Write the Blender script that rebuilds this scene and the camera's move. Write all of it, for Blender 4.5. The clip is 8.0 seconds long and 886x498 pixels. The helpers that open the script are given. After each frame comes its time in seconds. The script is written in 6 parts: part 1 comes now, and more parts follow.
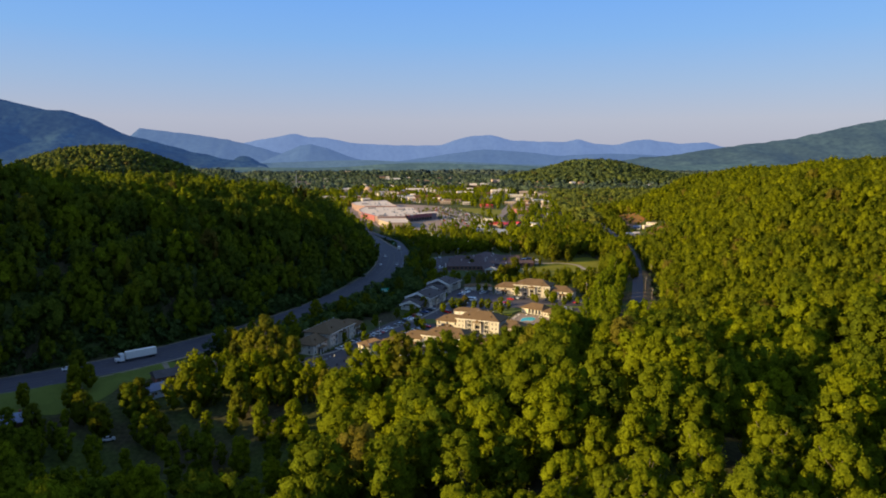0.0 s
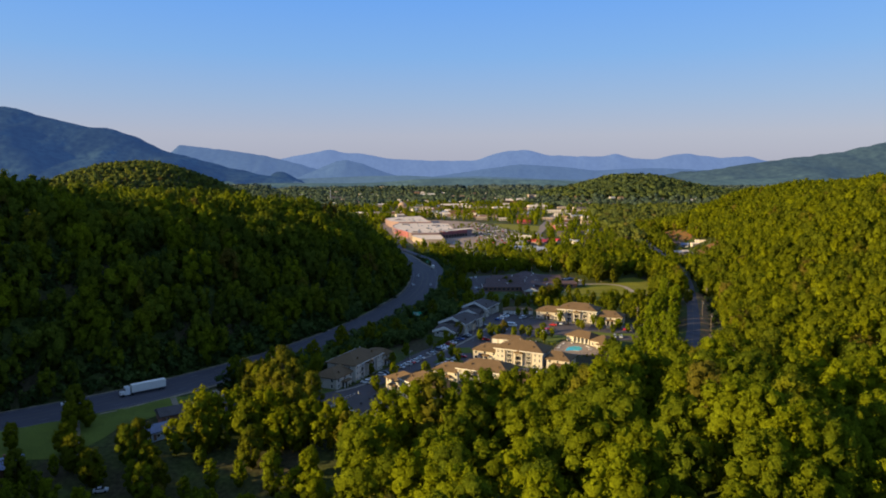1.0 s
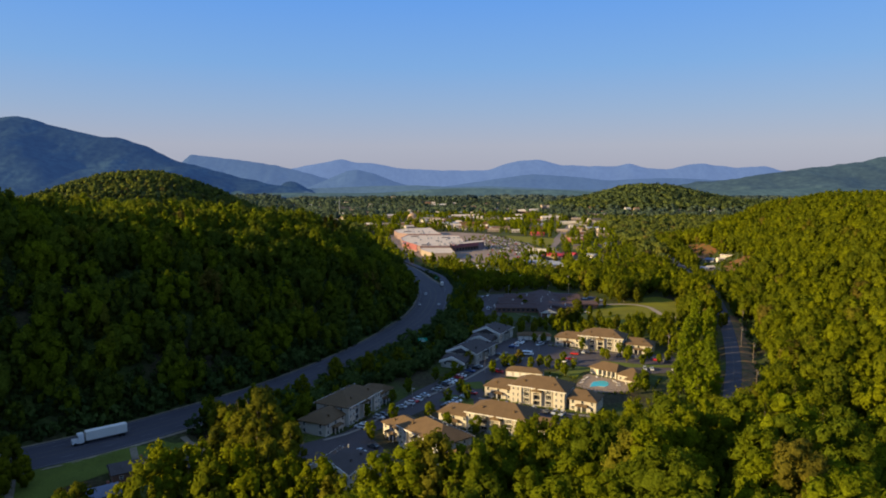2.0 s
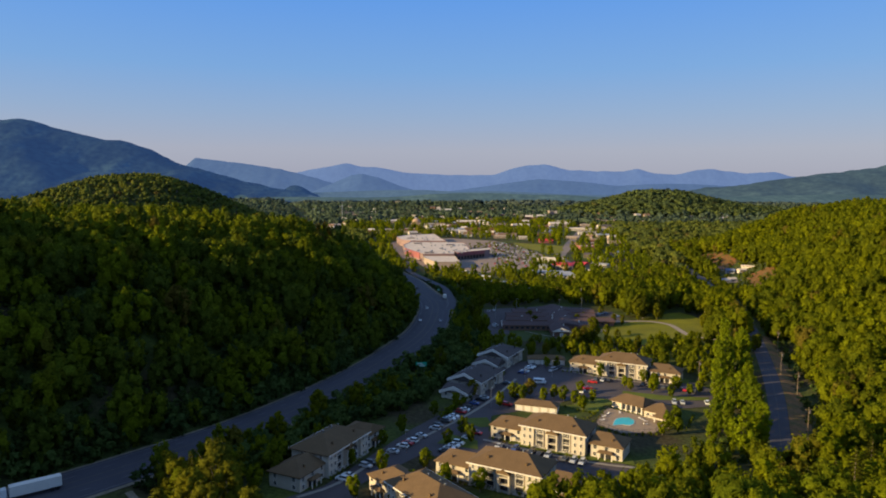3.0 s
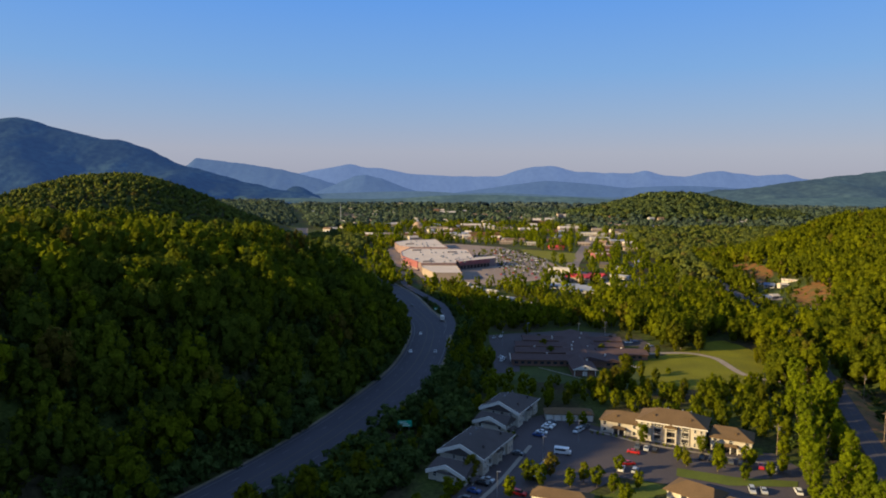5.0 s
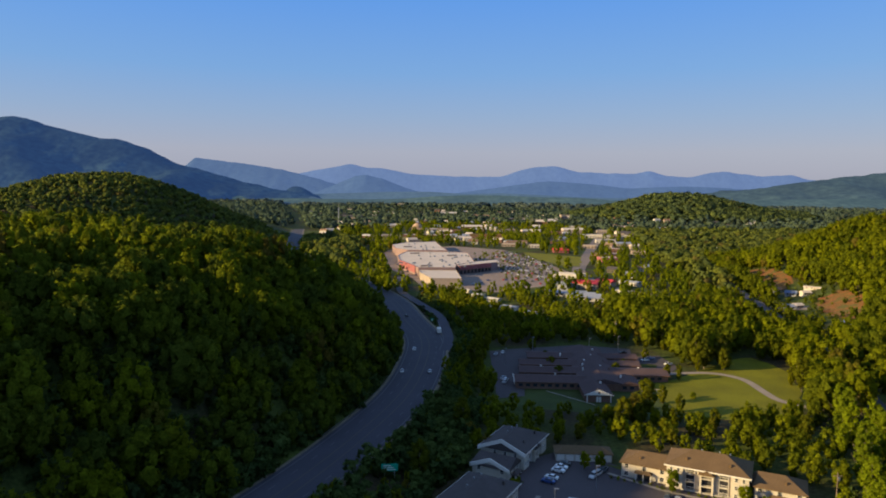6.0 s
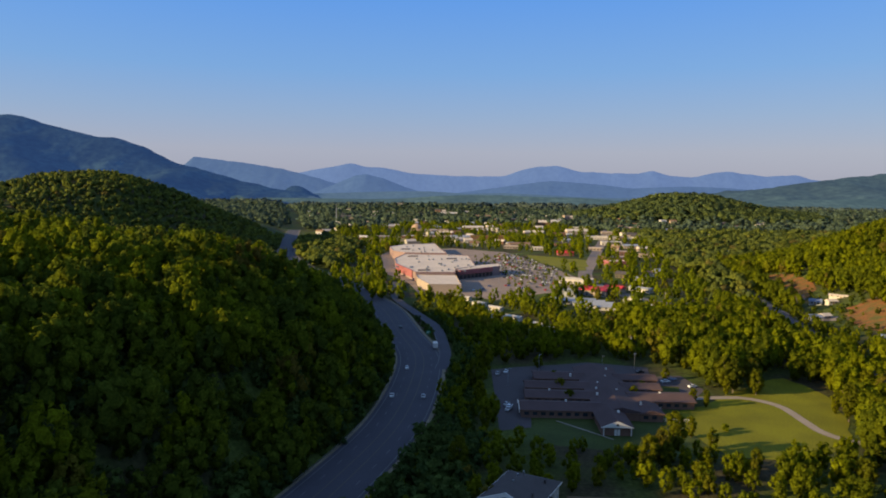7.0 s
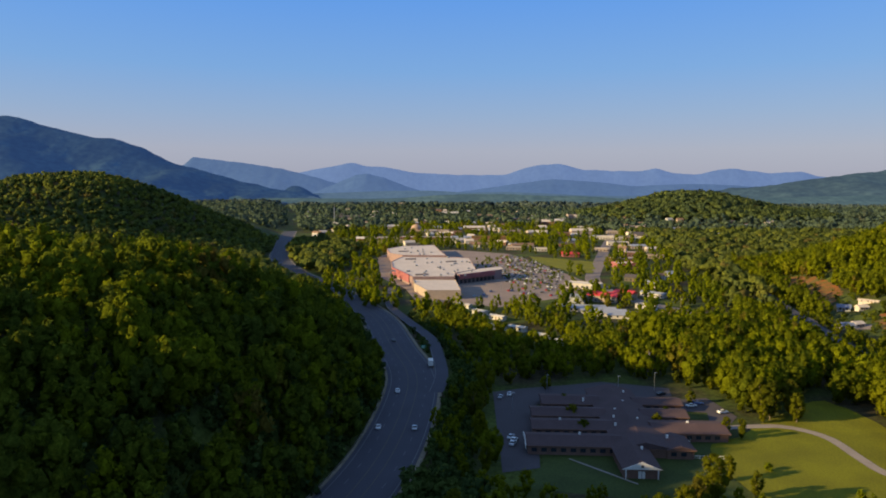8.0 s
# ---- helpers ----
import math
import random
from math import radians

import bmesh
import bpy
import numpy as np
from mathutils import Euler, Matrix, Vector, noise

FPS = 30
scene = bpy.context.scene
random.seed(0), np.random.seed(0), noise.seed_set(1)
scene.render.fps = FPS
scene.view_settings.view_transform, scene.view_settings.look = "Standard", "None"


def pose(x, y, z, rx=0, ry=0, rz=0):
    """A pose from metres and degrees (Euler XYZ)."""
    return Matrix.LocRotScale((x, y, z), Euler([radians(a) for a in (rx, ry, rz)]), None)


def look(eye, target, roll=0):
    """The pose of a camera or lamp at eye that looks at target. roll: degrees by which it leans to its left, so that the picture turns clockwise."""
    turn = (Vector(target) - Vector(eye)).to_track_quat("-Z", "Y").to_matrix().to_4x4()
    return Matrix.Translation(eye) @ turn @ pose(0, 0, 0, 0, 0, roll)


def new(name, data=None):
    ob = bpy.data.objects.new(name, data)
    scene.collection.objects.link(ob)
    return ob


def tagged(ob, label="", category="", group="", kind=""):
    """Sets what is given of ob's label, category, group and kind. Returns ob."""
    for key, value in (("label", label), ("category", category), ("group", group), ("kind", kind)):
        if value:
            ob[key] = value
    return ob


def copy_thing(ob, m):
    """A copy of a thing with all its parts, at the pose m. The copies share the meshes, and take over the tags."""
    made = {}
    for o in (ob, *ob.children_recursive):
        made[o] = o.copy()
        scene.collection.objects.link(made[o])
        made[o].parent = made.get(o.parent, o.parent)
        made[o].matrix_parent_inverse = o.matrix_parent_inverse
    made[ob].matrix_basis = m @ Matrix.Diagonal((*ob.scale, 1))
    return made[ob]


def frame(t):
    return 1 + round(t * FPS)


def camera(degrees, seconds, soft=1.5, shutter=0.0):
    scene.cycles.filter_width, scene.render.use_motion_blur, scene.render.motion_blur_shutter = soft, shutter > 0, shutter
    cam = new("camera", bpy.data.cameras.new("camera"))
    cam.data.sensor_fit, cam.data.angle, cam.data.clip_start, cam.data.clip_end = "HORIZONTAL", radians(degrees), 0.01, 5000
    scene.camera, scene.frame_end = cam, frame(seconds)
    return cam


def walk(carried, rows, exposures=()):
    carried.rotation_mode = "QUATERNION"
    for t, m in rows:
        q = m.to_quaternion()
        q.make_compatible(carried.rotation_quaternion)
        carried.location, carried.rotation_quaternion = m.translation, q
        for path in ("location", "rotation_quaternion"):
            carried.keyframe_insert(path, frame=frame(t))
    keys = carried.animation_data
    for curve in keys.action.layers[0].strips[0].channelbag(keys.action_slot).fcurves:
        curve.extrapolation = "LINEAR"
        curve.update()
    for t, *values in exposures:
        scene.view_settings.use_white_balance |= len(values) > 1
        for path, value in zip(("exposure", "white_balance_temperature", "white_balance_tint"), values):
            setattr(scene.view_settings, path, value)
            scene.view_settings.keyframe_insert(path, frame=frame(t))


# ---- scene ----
PATH = [
    (0, (0.468, -33.396, 82.71), (0.557, -31.416, 82.44), 0.1),
    (0.5, (0.394, -19.086, 81.817), (0.414, -17.103, 81.559), -0.1),
    (1, (0.741, -1.95, 81.735), (0.728, 0.037, 81.509), -0.1),
    (1.5, (1.55, 17.62, 82.15), (1.517, 19.609, 81.939), -0.15),
    (2, (2.1, 37.30, 82.35), (2.053, 39.29, 82.152), -0.05),
    (2.5, (2.65, 57.02, 82.5), (2.593, 59.01, 82.310), 0.1),
    (3, (3.164, 76.8, 82.628), (3.1, 78.791, 82.443), 0.2),
    (3.5, (3.703, 96.533, 82.802), (3.633, 98.524, 82.622), 0.1),
    (4, (4.187, 116.174, 82.806), (4.115, 118.164, 82.626), 0.2),
    (4.5, (5.024, 135.778, 82.902), (4.947, 137.768, 82.72), 0.4),
    (5, (5.65, 155.15, 82.87), (5.57, 157.14, 82.689), 0.4),
    (5.5, (6.28, 174.4, 82.8), (6.198, 176.39, 82.62), 0.45),
    (6, (6.902, 193.571, 82.734), (6.817, 195.561, 82.554), 0.5),
    (6.5, (7.252, 212.607, 82.654), (7.165, 214.597, 82.475), 0.4),
    (7, (7.664, 231.722, 82.827), (7.575, 233.711, 82.646), 0.6),
    (7.5, (8.484, 250.625, 82.924), (8.391, 252.615, 82.742), 0.5),
    (8, (9.245, 269.342, 82.964), (9.149, 271.331, 82.78), 0.2),
]
cam = camera(65.9, 8.0, soft=1.9)
walk(cam, [(t, look(eye, target, roll)) for t, eye, target, roll in PATH], exposures=((0, 1.06), (0.5, 1.05), (1.5, 0.95), (3, 0.85), (8, 0.86)))

# world and sun
SUN_AZ, SUN_EL = (-0.95, -0.31), 16.8   # towards the sun, over the ground; degrees up
world = bpy.data.worlds.new("world")
scene.world = world
world.use_nodes = True
wn, wl = world.node_tree.nodes, world.node_tree.links
wn.clear()
sky = wn.new("ShaderNodeTexSky")
sky.sky_type, sky.sun_disc = "NISHITA", False
sky.sun_elevation = radians(SUN_EL)
sky.sun_rotation = math.atan2(SUN_AZ[0], SUN_AZ[1])
sky.air_density, sky.dust_density, sky.ozone_density = 1.3, 0.6, 3.0
# evening colours of the clear sky by height: pale and rosy low down, deep blue above
tc, sep, ramp_ = wn.new("ShaderNodeTexCoord"), wn.new("ShaderNodeSeparateXYZ"), wn.new("ShaderNodeValToRGB")
wl.new(tc.outputs["Generated"], sep.inputs[0])
wl.new(sep.outputs["Z"], ramp_.inputs["Fac"])
el = ramp_.color_ramp.elements
el[0].position, el[0].color = 0.0, (0.200, 0.212, 0.280, 1)
el[1].position, el[1].color = 1.0, (0.125, 0.195, 0.355, 1)
for pos, c in ((0.05, (0.222, 0.238, 0.312)), (0.10, (0.166, 0.236, 0.368)), (0.16, (0.110, 0.224, 0.430)), (0.26, (0.065, 0.190, 0.480)), (0.42, (0.120, 0.210, 0.390))):
    x_ = el.new(pos)
    x_.color = (*c, 1)
mixs = wn.new("ShaderNodeMix")
mixs.data_type = "RGBA"
mixs.inputs["Factor"].default_value = 0.85
scl = wn.new("ShaderNodeVectorMath")
scl.operation = "SCALE"
scl.inputs["Scale"].default_value = 0.06
wl.new(sky.outputs[0], scl.inputs[0])
wl.new(scl.outputs["Vector"], mixs.inputs["A"])
wl.new(ramp_.outputs["Color"], mixs.inputs["B"])
bg = wn.new("ShaderNodeBackground")
bg.inputs["Strength"].default_value = 1.0
wo = wn.new("ShaderNodeOutputWorld")
wl.new(mixs.outputs["Result"], bg.inputs["Color"])
wl.new(bg.outputs[0], wo.inputs["Surface"])
sun = new("sun", bpy.data.lights.new("sun", "SUN"))
sun.data.energy, sun.data.angle, sun.data.color = 5.0, radians(0.6), (1.0, 0.745, 0.36)
h = math.hypot(*SUN_AZ)
sd = Vector((SUN_AZ[0] / h * math.cos(radians(SUN_EL)), SUN_AZ[1] / h * math.cos(radians(SUN_EL)), math.sin(radians(SUN_EL))))
sun.matrix_world = look(sd * 500 + Vector((0, 300, 0)), (0, 300, 0))


# materials
def mat(name, base, rough=0.8, metal=0.0, var=0.25, scale=1.0, fine=8.0, bump=0.0, second=None, spread=(0.35, 0.65), obj_var=0.0):
    """A surface with variation at two scales; second: the colour of its stains."""
    m = bpy.data.materials.new(name)
    m.use_nodes = True
    n, l = m.node_tree.nodes, m.node_tree.links
    b = n["Principled BSDF"]
    b.inputs["Roughness"].default_value, b.inputs["Metallic"].default_value = rough, metal
    b.inputs["Specular IOR Level"].default_value = 0.25
    geo = n.new("ShaderNodeNewGeometry")
    big, small = n.new("ShaderNodeTexNoise"), n.new("ShaderNodeTexNoise")
    big.inputs["Scale"].default_value, small.inputs["Scale"].default_value = scale, scale * fine
    big.inputs["Detail"].default_value, small.inputs["Detail"].default_value = 4, 3
    l.new(geo.outputs["Position"], big.inputs["Vector"])
    l.new(geo.outputs["Position"], small.inputs["Vector"])
    ramp = n.new("ShaderNodeValToRGB")
    two = second or tuple(c * (1 - var) for c in base)
    ramp.color_ramp.elements[0].position, ramp.color_ramp.elements[1].position = spread
    ramp.color_ramp.elements[0].color, ramp.color_ramp.elements[1].color = (*two, 1), (*base, 1)
    l.new(big.outputs["Fac"], ramp.inputs["Fac"])
    grain = n.new("ShaderNodeMapRange")
    grain.inputs["From Min"].default_value, grain.inputs["From Max"].default_value = 0.3, 0.7
    grain.inputs["To Min"].default_value, grain.inputs["To Max"].default_value = 1 - var, 1 + var
    l.new(small.outputs["Fac"], grain.inputs["Value"])
    value = grain.outputs["Result"]
    if obj_var:
        info, rnd, mul = n.new("ShaderNodeObjectInfo"), n.new("ShaderNodeMapRange"), n.new("ShaderNodeMath")
        rnd.inputs["To Min"].default_value, rnd.inputs["To Max"].default_value = 1 - obj_var, 1 + obj_var
        mul.operation = "MULTIPLY"
        l.new(info.outputs["Random"], rnd.inputs["Value"])
        l.new(rnd.outputs["Result"], mul.inputs[0])
        l.new(value, mul.inputs[1])
        value = mul.outputs[0]
    mix = n.new("ShaderNodeVectorMath")
    mix.operation = "SCALE"
    l.new(ramp.outputs["Color"], mix.inputs[0])
    l.new(value, mix.inputs["Scale"])
    l.new(mix.outputs["Vector"], b.inputs["Base Color"])
    if bump:
        bm_ = n.new("ShaderNodeBump")
        bm_.inputs["Strength"].default_value, bm_.inputs["Distance"].default_value = 0.6, bump
        l.new(small.outputs["Fac"], bm_.inputs["Height"])
        l.new(bm_.outputs["Normal"], b.inputs["Normal"])
    return m


def foliage(name, light, dark, brown=None, by_object=False, scale=0.9, glow=0.45, leafy=2.4):
    """Leaves: each tree has a tone of its own, on top of noise from clump to clump; some light passes through."""
    m = bpy.data.materials.new(name)
    m.use_nodes = True
    n, l = m.node_tree.nodes, m.node_tree.links
    n.clear()
    out = n.new("ShaderNodeOutputMaterial")
    if by_object:
        tone = n.new("ShaderNodeObjectInfo").outputs["Random"]
    else:
        a = n.new("ShaderNodeAttribute")
        a.attribute_name = "tone"
        tone = a.outputs["Fac"]
    ramp = n.new("ShaderNodeValToRGB")
    e = ramp.color_ramp.elements
    e[0].color, e[1].color = (*dark, 1), (*light, 1)
    e[0].position, e[1].position = 0.0, 0.8
    if brown:
        e[1].position = 0.94
        x = e.new(0.995)
        x.color = (*brown, 1)
    l.new(tone, ramp.inputs["Fac"])
    geo, noise_ = n.new("ShaderNodeNewGeometry"), n.new("ShaderNodeTexNoise")
    noise_.inputs["Scale"].default_value, noise_.inputs["Detail"].default_value = scale, 4
    l.new(geo.outputs["Position"], noise_.inputs["Vector"])
    island = n.new("ShaderNodeMath")
    island.operation = "MULTIPLY_ADD"
    island.inputs[1].default_value, island.inputs[2].default_value = 0.3, 0.85
    l.new(geo.outputs["Random Per Island"], island.inputs[0])
    rng = n.new("ShaderNodeMapRange")
    rng.inputs["From Min"].default_value, rng.inputs["From Max"].default_value = 0.3, 0.7
    rng.inputs["To Min"].default_value, rng.inputs["To Max"].default_value = 0.78, 1.22
    l.new(noise_.outputs["Fac"], rng.inputs["Value"])
    both = n.new("ShaderNodeMath")
    both.operation = "MULTIPLY"
    l.new(rng.outputs["Result"], both.inputs[0])
    l.new(island.outputs[0], both.inputs[1])
    col = n.new("ShaderNodeVectorMath")
    col.operation = "SCALE"
    l.new(ramp.outputs["Color"], col.inputs[0])
    l.new(both.outputs[0], col.inputs["Scale"])
    sprig = n.new("ShaderNodeTexNoise")   # sprigs; the shade in the gaps between them is painted darker
    sprig.inputs["Scale"].default_value, sprig.inputs["Detail"].default_value, sprig.inputs["Roughness"].default_value = leafy, 3, 0.65
    l.new(geo.outputs["Position"], sprig.inputs["Vector"])
    grain = n.new("ShaderNodeMapRange")
    grain.inputs["From Min"].default_value, grain.inputs["From Max"].default_value = 0.34, 0.62
    grain.inputs["To Min"].default_value, grain.inputs["To Max"].default_value = 0.60, 1.22
    l.new(sprig.outputs["Fac"], grain.inputs["Value"])
    fine = n.new("ShaderNodeVectorMath")
    fine.operation = "SCALE"
    l.new(col.outputs["Vector"], fine.inputs[0])
    l.new(grain.outputs["Result"], fine.inputs["Scale"])
    col = fine
    relief = n.new("ShaderNodeBump")
    relief.inputs["Strength"].default_value, relief.inputs["Distance"].default_value = 0.9, 1.1 / leafy
    l.new(sprig.outputs["Fac"], relief.inputs["Height"])
    d, t, mix = n.new("ShaderNodeBsdfDiffuse"), n.new("ShaderNodeBsdfTranslucent"), n.new("ShaderNodeMixShader")
    mix.inputs["Fac"].default_value = glow
    l.new(col.outputs["Vector"], d.inputs["Color"])
    l.new(col.outputs["Vector"], t.inputs["Color"])
    l.new(relief.outputs["Normal"], d.inputs["Normal"])
    l.new(relief.outputs["Normal"], t.inputs["Normal"])
    l.new(d.outputs[0], mix.inputs[1])
    l.new(t.outputs[0], mix.inputs[2])
    l.new(mix.outputs[0], out.inputs["Surface"])
    return m


LEAF_LIGHT, LEAF_DARK, LEAF_BROWN = (0.196, 0.226, 0.007), (0.104, 0.136, 0.010), (0.17, 0.140, 0.022)
M_leaf = foliage("leaves", LEAF_LIGHT, LEAF_DARK, LEAF_BROWN, by_object=True)
M_forest = foliage("forest_leaves", LEAF_LIGHT, LEAF_DARK, LEAF_BROWN, scale=0.5, leafy=2.0)
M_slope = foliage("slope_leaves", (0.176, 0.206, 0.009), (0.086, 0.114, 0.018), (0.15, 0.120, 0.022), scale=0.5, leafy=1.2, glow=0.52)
# lighter copy of the slope leaves, brightening the sunlit hill through its colour
M_bank = foliage("bank_leaves_lit", (0.202, 0.226, 0.007), (0.122, 0.147, 0.011), (0.17, 0.140, 0.022), scale=0.3, leafy=1.2, glow=0.52)
M_single = foliage("single_tree_leaves", (0.150, 0.156, 0.007), (0.084, 0.098, 0.010), (0.14, 0.118, 0.02), by_object=True)
# far, hill, plain and horizon leaves go greyer and bluer: haze in the colour
M_far = foliage("far_leaves_haze", (0.134, 0.152, 0.024), (0.074, 0.096, 0.030), (0.12, 0.10, 0.03), scale=0.1, glow=0.2, leafy=0.45)
M_hill = foliage("hill_leaves_haze", (0.108, 0.136, 0.036), (0.066, 0.094, 0.044), (0.10, 0.10, 0.03), scale=0.05, glow=0.15, leafy=0.3)
M_plain = foliage("plain_leaves_haze", (0.088, 0.120, 0.070), (0.064, 0.094, 0.072), (0.09, 0.10, 0.07), scale=0.05, glow=0.1, leafy=0.3)
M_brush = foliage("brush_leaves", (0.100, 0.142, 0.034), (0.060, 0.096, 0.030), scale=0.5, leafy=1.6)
M_horizon = foliage("horizon_leaves_haze", (0.080, 0.106, 0.090), (0.062, 0.088, 0.085), scale=0.02, glow=0.1, leafy=0.2)
M_bark = mat("bark", (0.21, 0.17, 0.125), 0.95, var=0.4, scale=1.5, bump=0.05)
M_asphalt = mat("asphalt", (0.062, 0.060, 0.075), 0.85, var=0.12, scale=0.08, fine=30)
M_lot = mat("parking_asphalt", (0.078, 0.066, 0.070), 0.85, var=0.15, scale=0.06, fine=30)
M_roof = mat("tan_shingle", (0.135, 0.086, 0.044), 0.9, var=0.14, scale=0.3, fine=12)
# greyer copy of the tan shingle, with the gabled roofs' shade in its colour
M_shaderoof = mat("shaded_shingle", (0.085, 0.072, 0.070), 0.9, var=0.14, scale=0.3, fine=12)
M_wall = mat("cream_siding", (0.52, 0.465, 0.385), 0.8, var=0.07, scale=0.3, fine=10)
M_townwhite = mat("weathered_white", (0.52, 0.48, 0.43), 0.7, var=0.12, scale=0.3)
M_white = mat("white_trim", (0.70, 0.66, 0.60), 0.6, var=0.05, scale=0.5)
M_line = mat("road_paint", (0.135, 0.135, 0.14), 0.7, var=0.2, scale=0.6)


def ground_material():
    """Forest floor, meadow and bare earth by broad noise."""
    m = bpy.data.materials.new("grass_and_leaf_litter")
    m.use_nodes = True
    n, l = m.node_tree.nodes, m.node_tree.links
    b = n["Principled BSDF"]
    b.inputs["Roughness"].default_value = 0.95
    b.inputs["Specular IOR Level"].default_value = 0.1
    geo = n.new("ShaderNodeNewGeometry")
    n1, n2 = n.new("ShaderNodeTexNoise"), n.new("ShaderNodeTexNoise")
    n1.inputs["Scale"].default_value, n1.inputs["Detail"].default_value = 0.03, 6
    n2.inputs["Scale"].default_value, n2.inputs["Detail"].default_value = 0.7, 4
    l.new(geo.outputs["Position"], n1.inputs["Vector"])
    l.new(geo.outputs["Position"], n2.inputs["Vector"])
    r = n.new("ShaderNodeValToRGB")
    e = r.color_ramp.elements
    e[0].position, e[0].color = 0.38, (0.050, 0.042, 0.022, 1)
    e[1].position, e[1].color = 0.54, (0.050, 0.066, 0.016, 1)
    x = e.new(0.68)
    x.color = (0.075, 0.095, 0.018, 1)
    l.new(n1.outputs["Fac"], r.inputs["Fac"])
    g = n.new("ShaderNodeMapRange")
    g.inputs["From Min"].default_value, g.inputs["From Max"].default_value = 0.3, 0.7
    g.inputs["To Min"].default_value, g.inputs["To Max"].default_value = 0.6, 1.4
    l.new(n2.outputs["Fac"], g.inputs["Value"])
    s = n.new("ShaderNodeVectorMath")
    s.operation = "SCALE"
    l.new(r.outputs["Color"], s.inputs[0])
    l.new(g.outputs["Result"], s.inputs["Scale"])
    l.new(s.outputs["Vector"], b.inputs["Base Color"])
    return m


M_ground = ground_material()


# the lie of the land
HIGHWAY = [(-420, 60), (-330, 110), (-250, 158), (-190, 196), (-153, 224), (-118, 254), (-86, 295), (-66, 328), (-46, 374), (-30.5, 425), (-20, 475), (-17, 532), (-20, 577), (-33, 626), (-53.5, 703), (-80, 762), (-112, 829), (-165, 922), (-218, 1048), (-282, 1295), (-330, 1500)]
LANE = [(55, 40), (70, 190), (88, 250), (112, 308), (134.8, 364), (160, 438), (185, 520), (202, 600), (216, 700), (232, 800)]


def smooth_line(pts, step=6.0):
    """Points every few metres along a soft curve through pts."""
    p = np.array(pts, float)
    ends = np.vstack([2 * p[0] - p[1], p, 2 * p[-1] - p[-2]])
    out = []
    for i in range(1, len(ends) - 2):
        a, b, c, d = ends[i - 1 : i + 3]
        k = max(2, int(np.linalg.norm(c - b) / step))
        for u in np.arange(k) / k:
            out.append(0.5 * (2 * b + (c - a) * u + (2 * a - 5 * b + 4 * c - d) * u**2 + (3 * b - a - 3 * c + d) * u**3))
    return np.vstack([out, p[-1:]])


def signed_distance(line, x, y):
    """Distance to a line, positive on the left of its way."""
    best, sign = np.full(x.shape, 1e9), np.ones(x.shape)
    for (ax, ay), (bx, by) in zip(line[:-1], line[1:]):
        ex, ey = bx - ax, by - ay
        u = np.clip(((x - ax) * ex + (y - ay) * ey) / (ex * ex + ey * ey), 0, 1)
        d = np.hypot(x - ax - u * ex, y - ay - u * ey)
        near = d < best
        best = np.where(near, d, best)
        sign = np.where(near, np.where(ex * (y - ay) - ey * (x - ax) >= 0, 1.0, -1.0), sign)
    return best * sign


def step01(a, b, v):
    u = np.clip((v - a) / (b - a), 0, 1)
    return u * u * (3 - 2 * u)


def bell(x, y, cx, cy, sx, sy):
    return np.exp(-(((x - cx) / sx) ** 2) - ((y - cy) / sy) ** 2)


# the valley's two edges run on past the roads' ends
HW = np.vstack([[(-1500, -420), (-700, -80)], smooth_line(HIGHWAY, 18), [(-430, 1900), (-640, 2600), (-900, 3600)]])
LN = np.vstack([smooth_line(LANE, 24), [(255, 920), (290, 1080), (350, 1400), (480, 2000), (700, 3200)]])
HW_HALF, LANE_HALF = 11.0, 3.4


